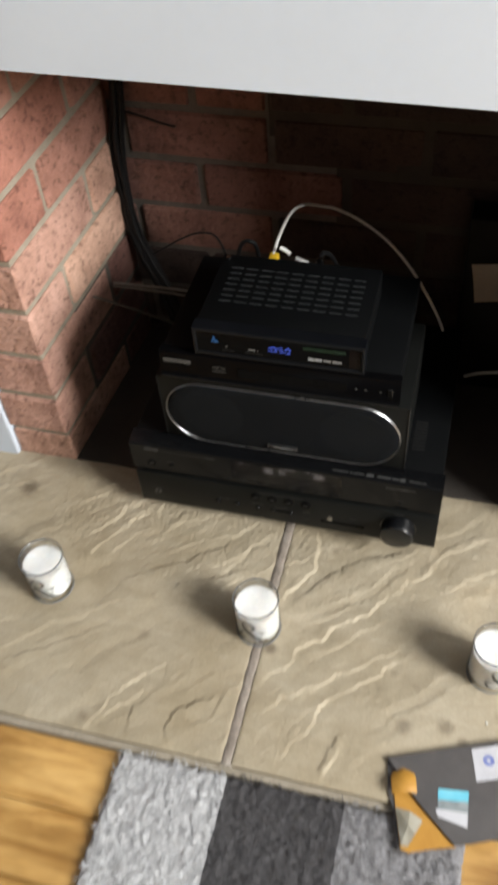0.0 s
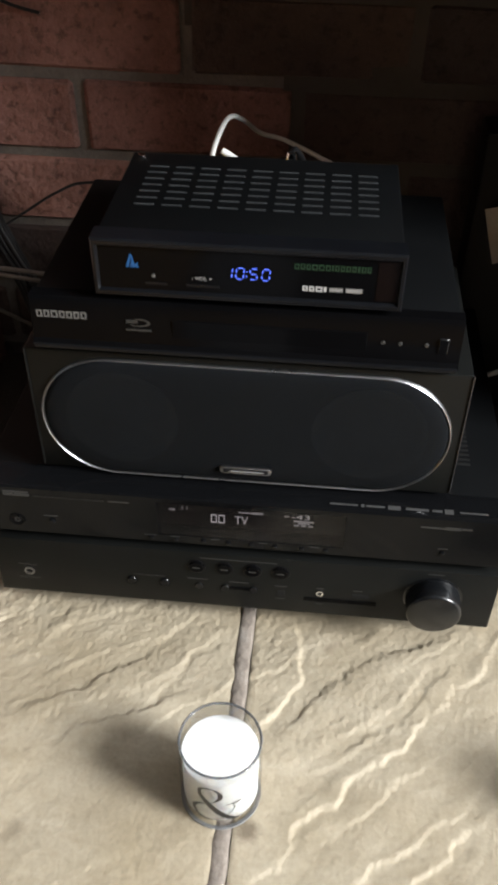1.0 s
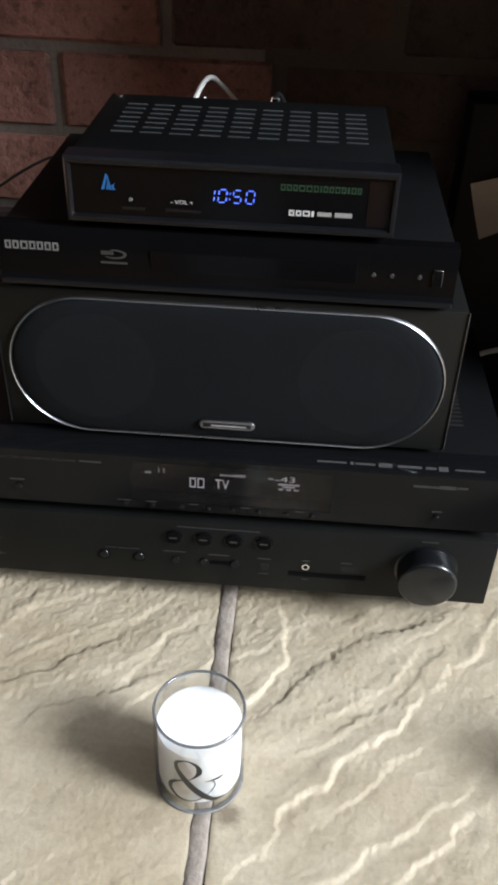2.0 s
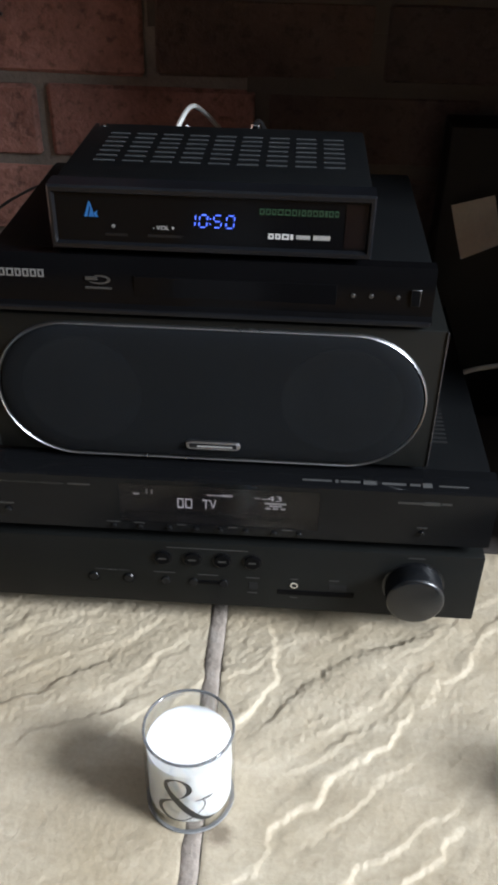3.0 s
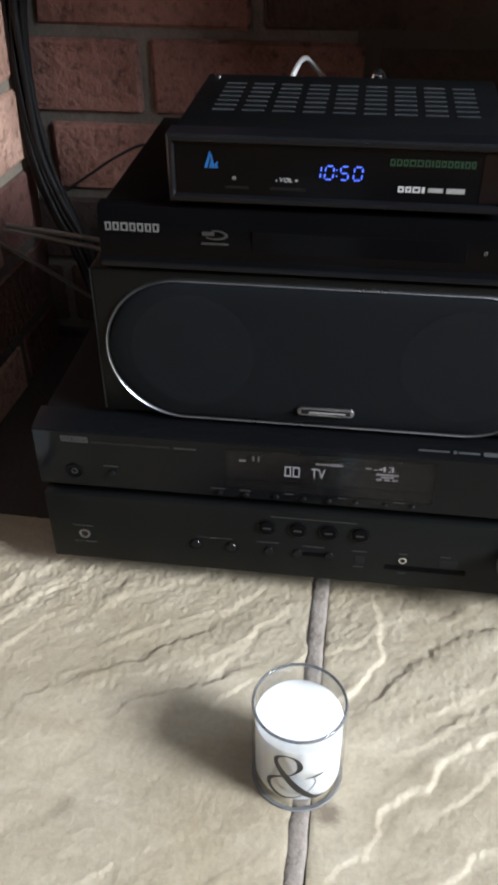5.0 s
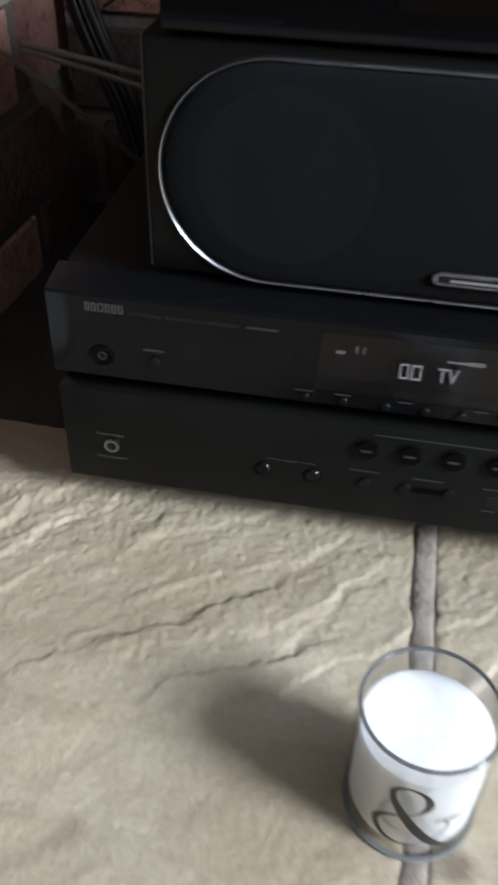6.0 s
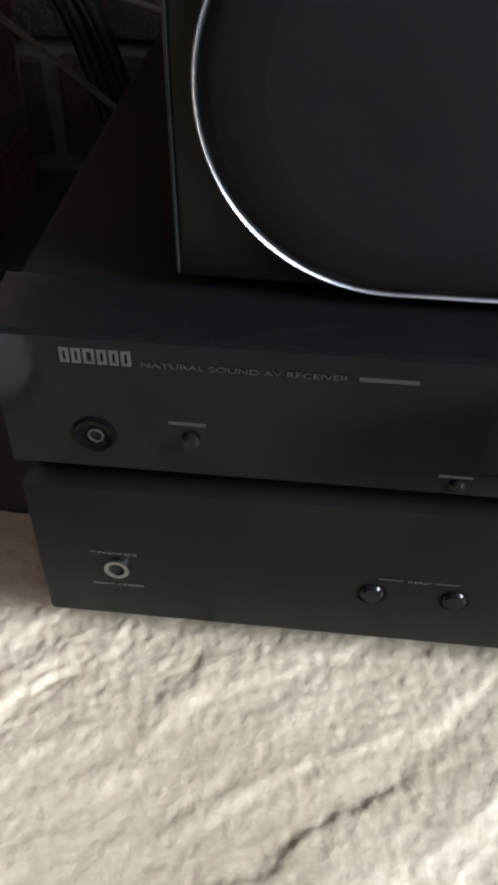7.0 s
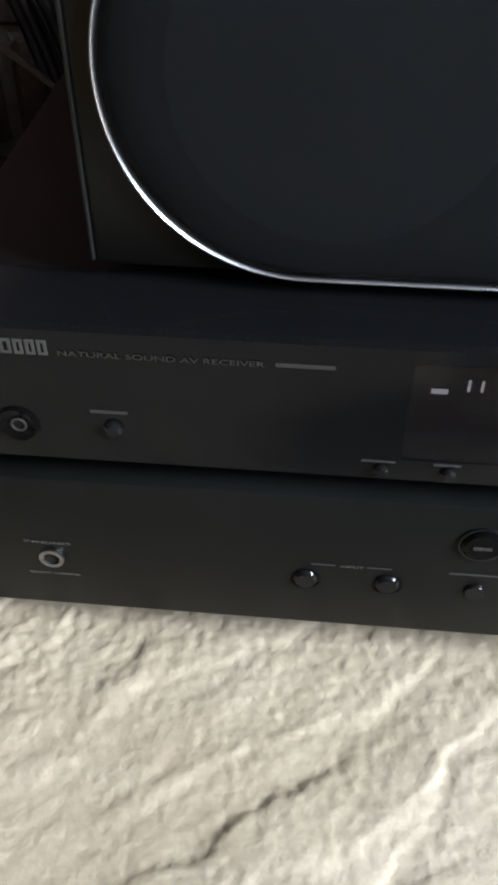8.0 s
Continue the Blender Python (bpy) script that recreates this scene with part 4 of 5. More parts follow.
def stadium(x0, x1, z0, z1, n=44):
    r = (z1 - z0) / 2
    zc = (z0 + z1) / 2
    pts = [(x1 - r + r * math.cos(a), zc + r * math.sin(a)) for a in np.linspace(-math.pi / 2, math.pi / 2, n)]
    pts += [(x0 + r + r * math.cos(a), zc + r * math.sin(a)) for a in np.linspace(math.pi / 2, 3 * math.pi / 2, n)]
    return pts


def centre_speaker():
    t = thing("centre_speaker", (0, 0.09, 0.160), "black centre loudspeaker, oval grille ringed in chrome, on the receiver", "speaker")
    bm = block(-0.1635, 0.1635, 0.0185, 0.175, 0.1650, 0.2815, 0.0022)
    smooth(part("cabinet", bm, SATIN, t, "satin black cabinet"))
    for x in (-0.13, 0.13):
        for y in (0.04, 0.15):
            smooth(part("foot", lathe([(0, 0.1598), (0.008, 0.1598), (0.008, 0.166), (0, 0.166)], x, y, 16), DARK, t))
    # oval cloth, slightly domed
    x0, x1, z0, z1 = -0.1553, 0.1540, 0.1660, 0.2745
    bm = bmesh.new()
    rings = []
    for f, d in ((1.0, 0.0), (0.985, 0.0016), (0.93, 0.0028), (0.75, 0.0036), (0.4, 0.004)):
        inset = (1 - f) * (z1 - z0) / 2
        rings.append([bm.verts.new((x, 0.0175 - d, z)) for x, z in stadium(x0 + inset, x1 - inset, z0 + inset, z1 - inset)])
    n = len(rings[0])
    for a, b in zip(rings, rings[1:]):
        for k in range(n):
            bm.faces.new((a[k], b[k], b[(k + 1) % n], a[(k + 1) % n]))
    bm.faces.new(rings[-1])
    bmesh.ops.recalc_face_normals(bm, faces=bm.faces)
    smooth(part("grille", bm, CLOTH, t, "black cloth grille"), 50)
    for x in (-0.095, 0.095):
        smooth(part("driver_cone", dial(x, 0.2200, [(0.0440, -0.0006), (0.0440, 0.0004), (0.0405, 0.0009), (0.0370, 0.0003), (0.0180, -0.0002), (0.0150, 0.0006), (0, 0.0012)], 0.0183, 40), CONE, t, "grey driver cone faintly seen through the cloth"))
    # chrome ring swept round the oval
    bm = bmesh.new()
    sect = [(0.0, 0.0018), (0.0003, -0.0003), (0.0010, -0.0009), (0.0017, -0.0003), (0.0021, 0.0018)]
    loops = [[bm.verts.new((x, 0.0165 + d, z)) for x, z in stadium(x0 - o, x1 + o, z0 - o, z1 + o)] for o, d in sect]
    for a, b in zip(loops, loops[1:]):
        for k in range(n):
            bm.faces.new((a[k], a[(k + 1) % n], b[(k + 1) % n], b[k]))
    bmesh.ops.recalc_face_normals(bm, faces=bm.faces)
    smooth(part("trim_ring", bm, BRIGHT, t, "thin bright chrome ring"), 60)
    bm = bmesh.new()
    pts = stadium(-0.0188, 0.0222, 0.1768, 0.1842, 10)
    a = [bm.verts.new((x, 0.0145, z)) for x, z in pts]
    b = [bm.verts.new((x, 0.0118, z)) for x, z in pts]
    c = [bm.verts.new((x, 0.0112, z)) for x, z in stadium(-0.0181, 0.0215, 0.1775, 0.1835, 10)]
    for p, q in ((a, b), (b, c)):
        for k in range(len(p)):
            bm.faces.new((p[k], p[(k + 1) % len(p)], q[(k + 1) % len(p)], q[k]))
    bm.faces.new(c)
    bmesh.ops.recalc_face_normals(bm, faces=bm.faces)
    badge = smooth(part("badge", bm, DULLMETAL, t, "small chrome badge"), 30)
    part("badge_face", block(-0.0160, 0.0195, 0.0106, 0.0118, 0.1787, 0.1823, 0.0003, 1), BEZEL, badge, "dark centre of the badge with a plain mark")
    part("badge_mark", bar(0.003, 0.1805, 0.026, 0.0013, 0.0107), PRINT, badge)
    # right edge strip paler than the left: a highlight put into its colour
    for x, m, label in ((-0.1632, SATIN, ""), (0.1632, EDGE, "right front edge, its highlight put into the colour")):
        part("corner_edge", block(x - 0.0004, x + 0.0006, 0.0176, 0.0200, 0.167, 0.2805, 0.0003, 1), m, t, label)
    return t


def disc_player():
    t = thing("disc_player", (0, 0.12, 0.2815), "slim black disc player lying on the centre speaker", "disc player")
    smooth(part("case", block(-0.1515, 0.1480, 0.030, 0.215, 0.2850, 0.3245, 0.002), STEEL, t, "black painted steel case"))
    bm = bmesh.new()
    prof = [(0.031, 0.2845), (0.0175, 0.2845), (0.0150, 0.2865), (0.0150, 0.2895), (0.0180, 0.2915), (0.0200, 0.3215), (0.0215, 0.3248), (0.031, 0.3252)]
    rows = [[bm.verts.new((x, y, z)) for y, z in prof] for x in (-0.1535, 0.1500)]
    for a in range(len(prof)):
        b = (a + 1) % len(prof)
        bm.faces.new((rows[0][a], rows[0][b], rows[1][b], rows[1][a]))
    bm.faces.new(rows[0][::-1])
    bm.faces.new(rows[1])
    bmesh.ops.recalc_face_normals(bm, faces=bm.faces)
    smooth(part("front_panel", bm, GLOSS, t, "glossy black front with a rounded lower lip"), 30)
    part("lower_lip", block(-0.1530, 0.1495, 0.0142, 0.0170, 0.2850, 0.2892, 0.0012), BEZEL, t, "charcoal lower lip")
    part("disc_tray", block(-0.052, 0.085, 0.0184, 0.0200, 0.2950, 0.3120, 0.0004, 1), GLOSS, t, "closed disc tray")
    wordmark("maker_mark", -0.1490, -0.1130, 0.3112, 0.0056, 0.0195, SILVERPRINT, t, [1, 1, 1.2, 1, 1, 1, 1], "silver maker's mark drawn as open blocks", 0.0011)
    mark = bmesh.new()
    outer = [(math.cos(a), math.sin(a)) for a in np.linspace(-2.5, 1.9, 22)]
    for (p, q) in zip(outer, outer[1:]):
        pts = [(-0.0755 + 0.0082 * p[0], 0.3085 + 0.0034 * p[1]), (-0.0755 + 0.0082 * q[0], 0.3085 + 0.0034 * q[1]), (-0.0762 + 0.0066 * q[0], 0.3085 + 0.0022 * q[1]), (-0.0762 + 0.0066 * p[0], 0.3085 + 0.0022 * p[1])]
        mark.faces.new([mark.verts.new((x, 0.0186, z)) for x, z in pts])
    block(-0.0845, -0.0765, 0.0184, 0.0190, 0.3080, 0.3105, bm=mark)
    block(-0.0850, -0.0670, 0.0180, 0.0186, 0.3018, 0.3032, bm=mark)
    part("disc_mark", mark, DIMPRINT, t, "grey oval disc mark")
    for x in (0.096, 0.108, 0.126):
        smooth(part("button", dial(x, 0.3045, [(0.0018, -0.0005), (0.0014, 0.0006), (0, 0.0008)], 0.0188, 12), DIMPRINT, t))
    smooth(part("usb_socket", block(0.1345, 0.1410, 0.0180, 0.0200, 0.2985, 0.3105, 0.0003, 1), EDGE, t))
    part("socket_hole", block(0.1349, 0.1404, 0.0176, 0.0190, 0.2991, 0.3102), GLOSS, t)
    for x in (-0.12, 0.12):
        for y in (0.05, 0.19):
            smooth(part("foot", lathe([(0, 0.2813), (0.007, 0.2813), (0.007, 0.2852), (0, 0.2852)], x, y, 16), DARK, t))
    return t


SEGS = {"1": "bc", "0": "abcdef", "5": "afgcd"}


def digit(ch, x, z, w, h, y, bm):
    s, lean = 0.00085, 0.12
    lines = {"a": (0, 1, 1, 1), "b": (1, 1, 1, .5), "c": (1, .5, 1, 0), "d": (0, 0, 1, 0), "e": (0, .5, 0, 0), "f": (0, 1, 0, .5), "g": (0, .5, 1, .5)}
    for k in SEGS[ch]:
        u0, v0, u1, v1 = lines[k]
        a, b = Vector((x + u0 * w, z + v0 * h)), Vector((x + u1 * w, z + v1 * h))
        d = (b - a).normalized()
        a, b, nrm = a + d * 0.0008, b - d * 0.0008, Vector((-d.y, d.x)) * s / 2
        bm.faces.new([bm.verts.new((p.x + lean * (p.y - z), y, p.y)) for p in (a + nrm, b + nrm, b - nrm, a - nrm)])


def set_top_box():
    t = thing("set_top_box", (0, 0.1, 0.3252), "small black set-top box showing a blue clock, on the disc player", "set-top box")
    X0, X1, Z0, Z1 = -0.1045, 0.1055, 0.3300, 0.3725
    body = block(X0 + 0.002, X1 - 0.002, 0.034, 0.164, Z0 + 0.001, Z1 - 0.0005, 0.0018)
    smooth(part("case", body, STEEL, t, "black painted steel case"))
    # bezel: a frame with a bevelled inner edge
    bm = bmesh.new()
    def rect(x0, x1, z0, z1, y):
        return [bm.verts.new(p) for p in ((x0, y, z0), (x1, y, z0), (x1, y, z1), (x0, y, z1))]
    loops = [rect(X0, X1, Z0, Z1, 0.036), rect(X0, X1, Z0, Z1, 0.0195), rect(X0 + 0.0012, X1 - 0.0012, Z0 + 0.0012, Z1 - 0.0012, 0.0180),
             rect(X0 + 0.0030, X1 - 0.0030, Z0 + 0.0040, Z1 - 0.0040, 0.0180), rect(X0 + 0.0045, X1 - 0.0045, Z0 + 0.0055, Z1 - 0.0055, 0.0205)]
    for a, b in zip(loops, loops[1:]):
        for k in range(4):
            bm.faces.new((a[k], a[(k + 1) % 4], b[(k + 1) % 4], b[k]))
    bmesh.ops.recalc_face_normals(bm, faces=bm.faces)
    smooth(part("bezel", bm, BEZEL, t, "charcoal bezel with softened edges"), 20)
    part("front_window", block(X0 + 0.004, X1 - 0.004, 0.0202, 0.03, Z0 + 0.005, Z1 - 0.005), GLOSS, t, "glossy black front window")
    F = 0.0202
    part("sensor_window", bar(0.0940, 0.3515, 0.0140, 0.029, F), BROWNWIN, t, "brownish sensor window")
    mark = bmesh.new()
    for pts in ([(-0.0815, 0.3520), (-0.0795, 0.3520), (-0.0772, 0.3610), (-0.0780, 0.3625)], [(-0.0778, 0.3625), (-0.0768, 0.3612), (-0.0748, 0.3520), (-0.0768, 0.3520)],
                [(-0.0785, 0.3520), (-0.0772, 0.3520), (-0.0765, 0.3560), (-0.0775, 0.3565)], [(-0.0750, 0.3545), (-0.0725, 0.3565), (-0.0735, 0.3540), (-0.0722, 0.3520), (-0.0745, 0.3520)]):
        mark.faces.new([mark.verts.new((x, F - 0.0006, z)) for x, z in pts])
    part("maker_mark", mark, BLUEPRINT, t, "small blue peaked mark")
    smooth(part("power_dot", dial(-0.0630, 0.3462, [(0.0013, -0.0003), (0.0013, 0.0004), (0, 0.0005)], F, 14), MIDPRINT, t))
    part("touch_strip", bar(-0.0615, 0.3403, 0.0145, 0.0018, F), BEZEL, t)
    part("touch_strip", bar(-0.0295, 0.3403, 0.0225, 0.0018, F), BEZEL, t)
    front_text("lettering", "- VOL +", -0.0372, -0.0230, 0.3462, 0.0026, F, WHITEPRINT, t, "white volume lettering")
    bm = bmesh.new()
    for ch, x in (("1", -0.0149), ("0", -0.0072), ("5", 0.0020), ("0", 0.0103)):
        digit(ch, x, 0.3478, 0.0050, 0.0082, F - 0.0006, bm)
    for x, z in ((-0.0002, 0.3496), (0.0001, 0.3532)):
        block(x, x + 0.0008, F - 0.0008, F - 0.0004, z, z + 0.0008, bm=bm)
    part("clock_digits", bm, LED_BLUE, t, "blue lit clock reading 10:50")
    wordmark("model_mark", 0.0320, 0.0825, 0.3595, 0.0040, F, GREENPRINT, t, [1, 1, .9, 1.2, 1.2, 1, .4, .9, .9, 1, .9, .5, 1, .8], "dark green model mark drawn as open blocks", 0.0008)
    wordmark("format_mark", 0.0380, 0.0540, 0.3433, 0.0036, F, WHITEPRINT, t, [1, 1, 1.3, .5], "", 0.0009)
    part("format_mark", bar(0.0605, 0.3433, 0.0090, 0.0026, F), PRINT, t)
    part("format_mark", bar(0.0725, 0.3433, 0.0110, 0.0030, F), PRINT, t)
    # columns of vent slots in the lid, the glint of their edges painted grey
    for c in range(9):
        for r in range(7):
            x, y = -0.0850 + 0.0197 * c, 0.0722 + 0.0107 * r
            part("vent_slot", block(x, x + 0.0145, y, y + 0.0013, Z1 - 0.0006, Z1 + 0.0003, 0.0002, 1), VENT, t)
    for x in (-0.085, 0.085):
        for y in (0.05, 0.15):
            smooth(part("foot", lathe([(0, 0.3242), (0.006, 0.3242), (0.006, 0.3315), (0, 0.3315)], x, y, 14), DARK, t))
    smooth(part("screw", lathe([(0, Z1 - 0.001), (0.003, Z1 - 0.001), (0.003, Z1 + 0.0004), (0, Z1 + 0.0008)], -0.095, 0.157, 12), CHROME, t))
    return t


# ---- candles ----
def candle_tumbler(x, y, turn, label):
    t = thing("candle", (x, y, 0.0), label, "candle", "candles along the hearth")
    R, H = 0.0308, 0.0755
    prof = [(0, 0.001), (R - 0.003, 0.0004), (R - 0.0008, 0.0014), (R, 0.004), (R, H - 0.001), (R - 0.0004, H), (R - 0.0018, H), (R - 0.0022, H - 0.001), (R - 0.0022, 0.010), (R - 0.006, 0.0072), (0, 0.0068)]
    smooth(part("tumbler", lathe(prof, x, y, 64), GLASS, t, "clear glass tumbler"), 50)
    smooth(part("rim", lathe([(R - 0.0021, H - 0.0006), (R - 0.0016, H + 0.0006), (R - 0.0006, H + 0.0006), (R - 0.0001, H - 0.0006)], x, y, 64, True), LIP, t, "thick glass lip"), 80)
    smooth(part("base", lathe([(R - 0.0030, 0.0001), (R - 0.0010, 0.0003), (R + 0.0001, 0.0012), (R - 0.0002, 0.0021), (R - 0.0014, 0.0016), (R - 0.0030, 0.0012)], x, y, 64, True), BASEGLASS, t, "thick glass base"), 60)
    w = R - 0.0024
    top = [(0, 0.0600)] + [(w * f, 0.0600 + 0.0012 * f ** 6) for f in (0.4, 0.7, 0.9, 1.0)]
    smooth(part("wax", lathe([(0, 0.0078), (w - 0.004, 0.0078), (w, 0.0115)] + top[::-1], x, y, 56), WAX, t, "smooth white wax"), 40)
    # ampersand of thick and thin strokes, wrapped on the outside of the glass: (across, up, breadth) along each pen line
    bm = bmesh.new()
    for pen in ([(0.80, 0.50, 0.02), (0.84, 0.38, 0.025), (0.74, 0.22, 0.022), (0.58, 0.08, 0.022), (0.38, 0.015, 0.03), (0.17, 0.06, 0.065), (0.05, 0.22, 0.085), (0.11, 0.38, 0.06), (0.28, 0.49, 0.03),
                 (0.47, 0.60, 0.03), (0.575, 0.75, 0.095), (0.52, 0.92, 0.06), (0.36, 0.985, 0.03), (0.20, 0.90, 0.06), (0.20, 0.74, 0.09), (0.34, 0.52, 0.12), (0.54, 0.27, 0.125), (0.74, 0.08, 0.10), (0.88, 0.02, 0.06), (1.0, 0.03, 0.015)],
                [(0.66, 0.50, 0.015), (0.78, 0.515, 0.03), (0.90, 0.53, 0.05), (1.0, 0.56, 0.012)]):
        line = []
        ext = [pen[0]] + pen + [pen[-1]]
        for a, b, c, d in zip(ext, ext[1:], ext[2:], ext[3:]):
            a, b, c, d = (Vector(p) for p in (a, b, c, d))
            line += [0.5 * (2 * b + (c - a) * q + (2 * a - 5 * b + 4 * c - d) * q * q + (3 * b - a - 3 * c + d) * q ** 3) for q in (0, 0.17, 0.33, 0.5, 0.67, 0.83)]
        line.append(Vector(pen[-1]))
        last = None
        for k, p in enumerate(line):
            step = line[min(k + 1, len(line) - 1)] - line[max(k - 1, 0)]
            across = Vector((-step.y, step.x)).normalized() * max(p.z, 0.012) / 2
            pair = []
            for sign in (1, -1):
                a = radians(-90 + turn) + (p.x + sign * across.x - 0.5) * 0.0395 / R
                lift = R + 0.00025 + 0.00002 * (k / len(line))
                pair.append(bm.verts.new((x + lift * math.cos(a), y + lift * math.sin(a), 0.0160 + (p.y + sign * across.y) * 0.0455)))
            if last:
                bm.faces.new((last[0], last[1], pair[1], pair[0]))
            last = pair
    part("ampersand", bm, INK, t, "large black printed ampersand")
    return t


# ---- cables and small things ----
def cables():
    bundle = thing("cable_bundle", (-0.30, 0.32, 0.02), "thick bundle of black cables hanging down the fireplace cheek", "cables")
    rnd = random.Random(9)
    spine = [(-0.300, 0.380, 0.640), (-0.313, 0.380, 0.470), (-0.327, 0.379, 0.390), (-0.331, 0.378, 0.320), (-0.326, 0.374, 0.240), (-0.305, 0.365, 0.180), (-0.275, 0.345, 0.130), (-0.250, 0.325, 0.060)]
    for k in range(9):
        a, r = k * 0.7 + 0.2, 0.0095 if k else 0.0
        pts = [(x + r * math.cos(a + i * 0.25) + rnd.uniform(-.002, .002), y + r * math.sin(a + i * 0.25) * 0.7, z) for i, (x, y, z) in enumerate(spine)]
        tube("cable", pts, 0.0042 - 0.0012 * (k % 3), BLACKCABLE, bundle)

    loop = thing("aerial_cable", (-0.045, 0.192, 0.34), "thin white aerial cable looping up behind the set-top box", "cable")
    tube("lead", [(-0.048, 0.196, 0.346), (-0.047, 0.235, 0.354), (-0.042, 0.285, 0.356), (-0.0345, 0.3335, 0.337), (-0.020, 0.374, 0.309), (0.0036, 0.384, 0.2990), (0.0433, 0.382, 0.282), (0.096, 0.345, 0.270), (0.145, 0.318, 0.224), (0.188, 0.300, 0.143), (0.196, 0.325, 0.010)], 0.0022, WHITECABLE, loop)
    smooth(part("plug", block(-0.0525, -0.0400, 0.186, 0.206, 0.3380, 0.3490, 0.002), YELLOW, loop, "yellow plug"))
    tag = thing("cable_tag", (-0.02, 0.197, 0.335), "two white paper tags round the leads behind the box", "label")
    for a, b in (((-0.038, 0.202, 0.360), (-0.024, 0.200, 0.352)), ((-0.017, 0.200, 0.347), (0.000, 0.200, 0.340))):
        tube("tag", [a, ((a[0] + b[0]) / 2, a[1], (a[2] + b[2]) / 2), b], 0.0028, WHITECABLE, tag)
    f = thing("f_connector", (0.021, 0.19, 0.34), "silver screw-on aerial connector with a black lead", "connector")
    smooth(part("collar", lathe([(0, 0.352), (0.0050, 0.352), (0.0050, 0.366), (0.0040, 0.372), (0, 0.372)], 0.021, 0.176, 12), CHROME, f, "silver connector collar"), 30)
    tube("lead", [(0.021, 0.176, 0.370), (0.023, 0.190, 0.368), (0.030, 0.212, 0.345), (0.040, 0.235, 0.290), (0.050, 0.255, 0.20)], 0.0030, BLACKCABLE, f)
    g = thing("power_lead", (-0.10, 0.26, 0.28), "black lead arching up behind the disc player", "cable")
    tube("lead", [(-0.118, 0.235, 0.250), (-0.118, 0.258, 0.285), (-0.112, 0.266, 0.308), (-0.102, 0.268, 0.314), (-0.092, 0.272, 0.302), (-0.088, 0.280, 0.240)], 0.0032, BLACKCABLE, g)

    for name, pts, r, m, label in (
        ("speaker_wire", [(-0.130, 0.352, 0.085), (-0.170, 0.342, 0.138), (-0.220, 0.324, 0.158), (-0.270, 0.306, 0.175), (-0.320, 0.289, 0.189), (-0.337, 0.284, 0.193)], 0.0024, PALECABLE, "pale twin flex running from the speaker to the corner"),
        ("speaker_wire", [(-0.130, 0.356, 0.070), (-0.170, 0.345, 0.124), (-0.220, 0.326, 0.146), (-0.270, 0.306, 0.166), (-0.320, 0.286, 0.185), (-0.337, 0.280, 0.190)], 0.0022, PALECABLE, "pale flex lying beside a twin"),
        ("speaker_wire", [(-0.192, 0.362, 0.003), (-0.220, 0.338, 0.050), (-0.260, 0.300, 0.108), (-0.305, 0.256, 0.170), (-0.342, 0.221, 0.217)], 0.0019, PALECABLE, "dull pale wire sagging behind the receiver"),
        ("loose_wire", [(-0.290, 0.345, 0.208), (-0.262, 0.348, 0.226), (-0.235, 0.350, 0.243), (-0.205, 0.351, 0.256), (-0.175, 0.346, 0.252), (-0.150, 0.330, 0.20)], 0.0016, BLACKCABLE, "thin black wire bowed against the brick"),
        ("loose_wire", [(-0.318, 0.388, 0.432), (-0.290, 0.391, 0.424), (-0.262, 0.393, 0.414), (-0.238, 0.394, 0.408)], 0.0018, BLACKCABLE, "short thin dark wire across the brick"),
        ("grey_lead", [(0.224, 0.272, 0.098), (0.246, 0.274, 0.107), (0.275, 0.274, 0.114), (0.320, 0.280, 0.122), (0.345, 0.310, 0.08)], 0.0026, LEADGREY, "pale grey lead beside the receiver"),
    ):
        t = thing(name, pts[0], label, "wire")
        tube("strand", pts, r, m, t)


def side_cabinet():
    t = thing("subwoofer", (0.28, 0.37, 0), "plain black cabinet standing in the dark corner of the fireplace", "subwoofer")
    smooth(part("cabinet", block(0.200, 0.352, 0.346, 0.394, 0.004, 0.330, 0.003), surface("black_ash_veneer", [(0.3, (0.0035, 0.0033, 0.0032)), (0.7, (0.0056, 0.0051, 0.0050))], 40, 0.55, 0.2, 400, spec=0.2, stretch=(1, 1, 0.1)), t))
    for x in (0.215, 0.335):
        smooth(part("foot", lathe([(0, -0.002), (0.008, -0.002), (0.008, 0.006), (0, 0.006)], x, 0.37, 14), DARK, t))
    n = thing("sticky_note", (0.23, 0.34, 0.257), "small buff paper note curling off the black cabinet", "note")
    bm = bmesh.new()
    rows = []
    for k in range(9):
        f = k / 8
        left = Vector((0.2100, 0.3440, 0.2540)).lerp(Vector((0.2220, 0.3130, 0.2100)), f)
        right = Vector((0.2480, 0.3290, 0.2710)).lerp(Vector((0.2540, 0.2850, 0.2400)), f)
        rows.append([bm.verts.new(left.lerp(right, g / 4) + Vector((0, 0.006 * math.sin(f * math.pi), 0))) for g in range(5)])
    for a, b in zip(rows, rows[1:]):
        for k in range(4):
            bm.faces.new((a[k], a[k + 1], b[k + 1], b[k]))
    bmesh.ops.solidify(bm, geom=bm.faces[:], thickness=0.0004)
    smooth(part("sheet", bm, PAPER, n), 60)


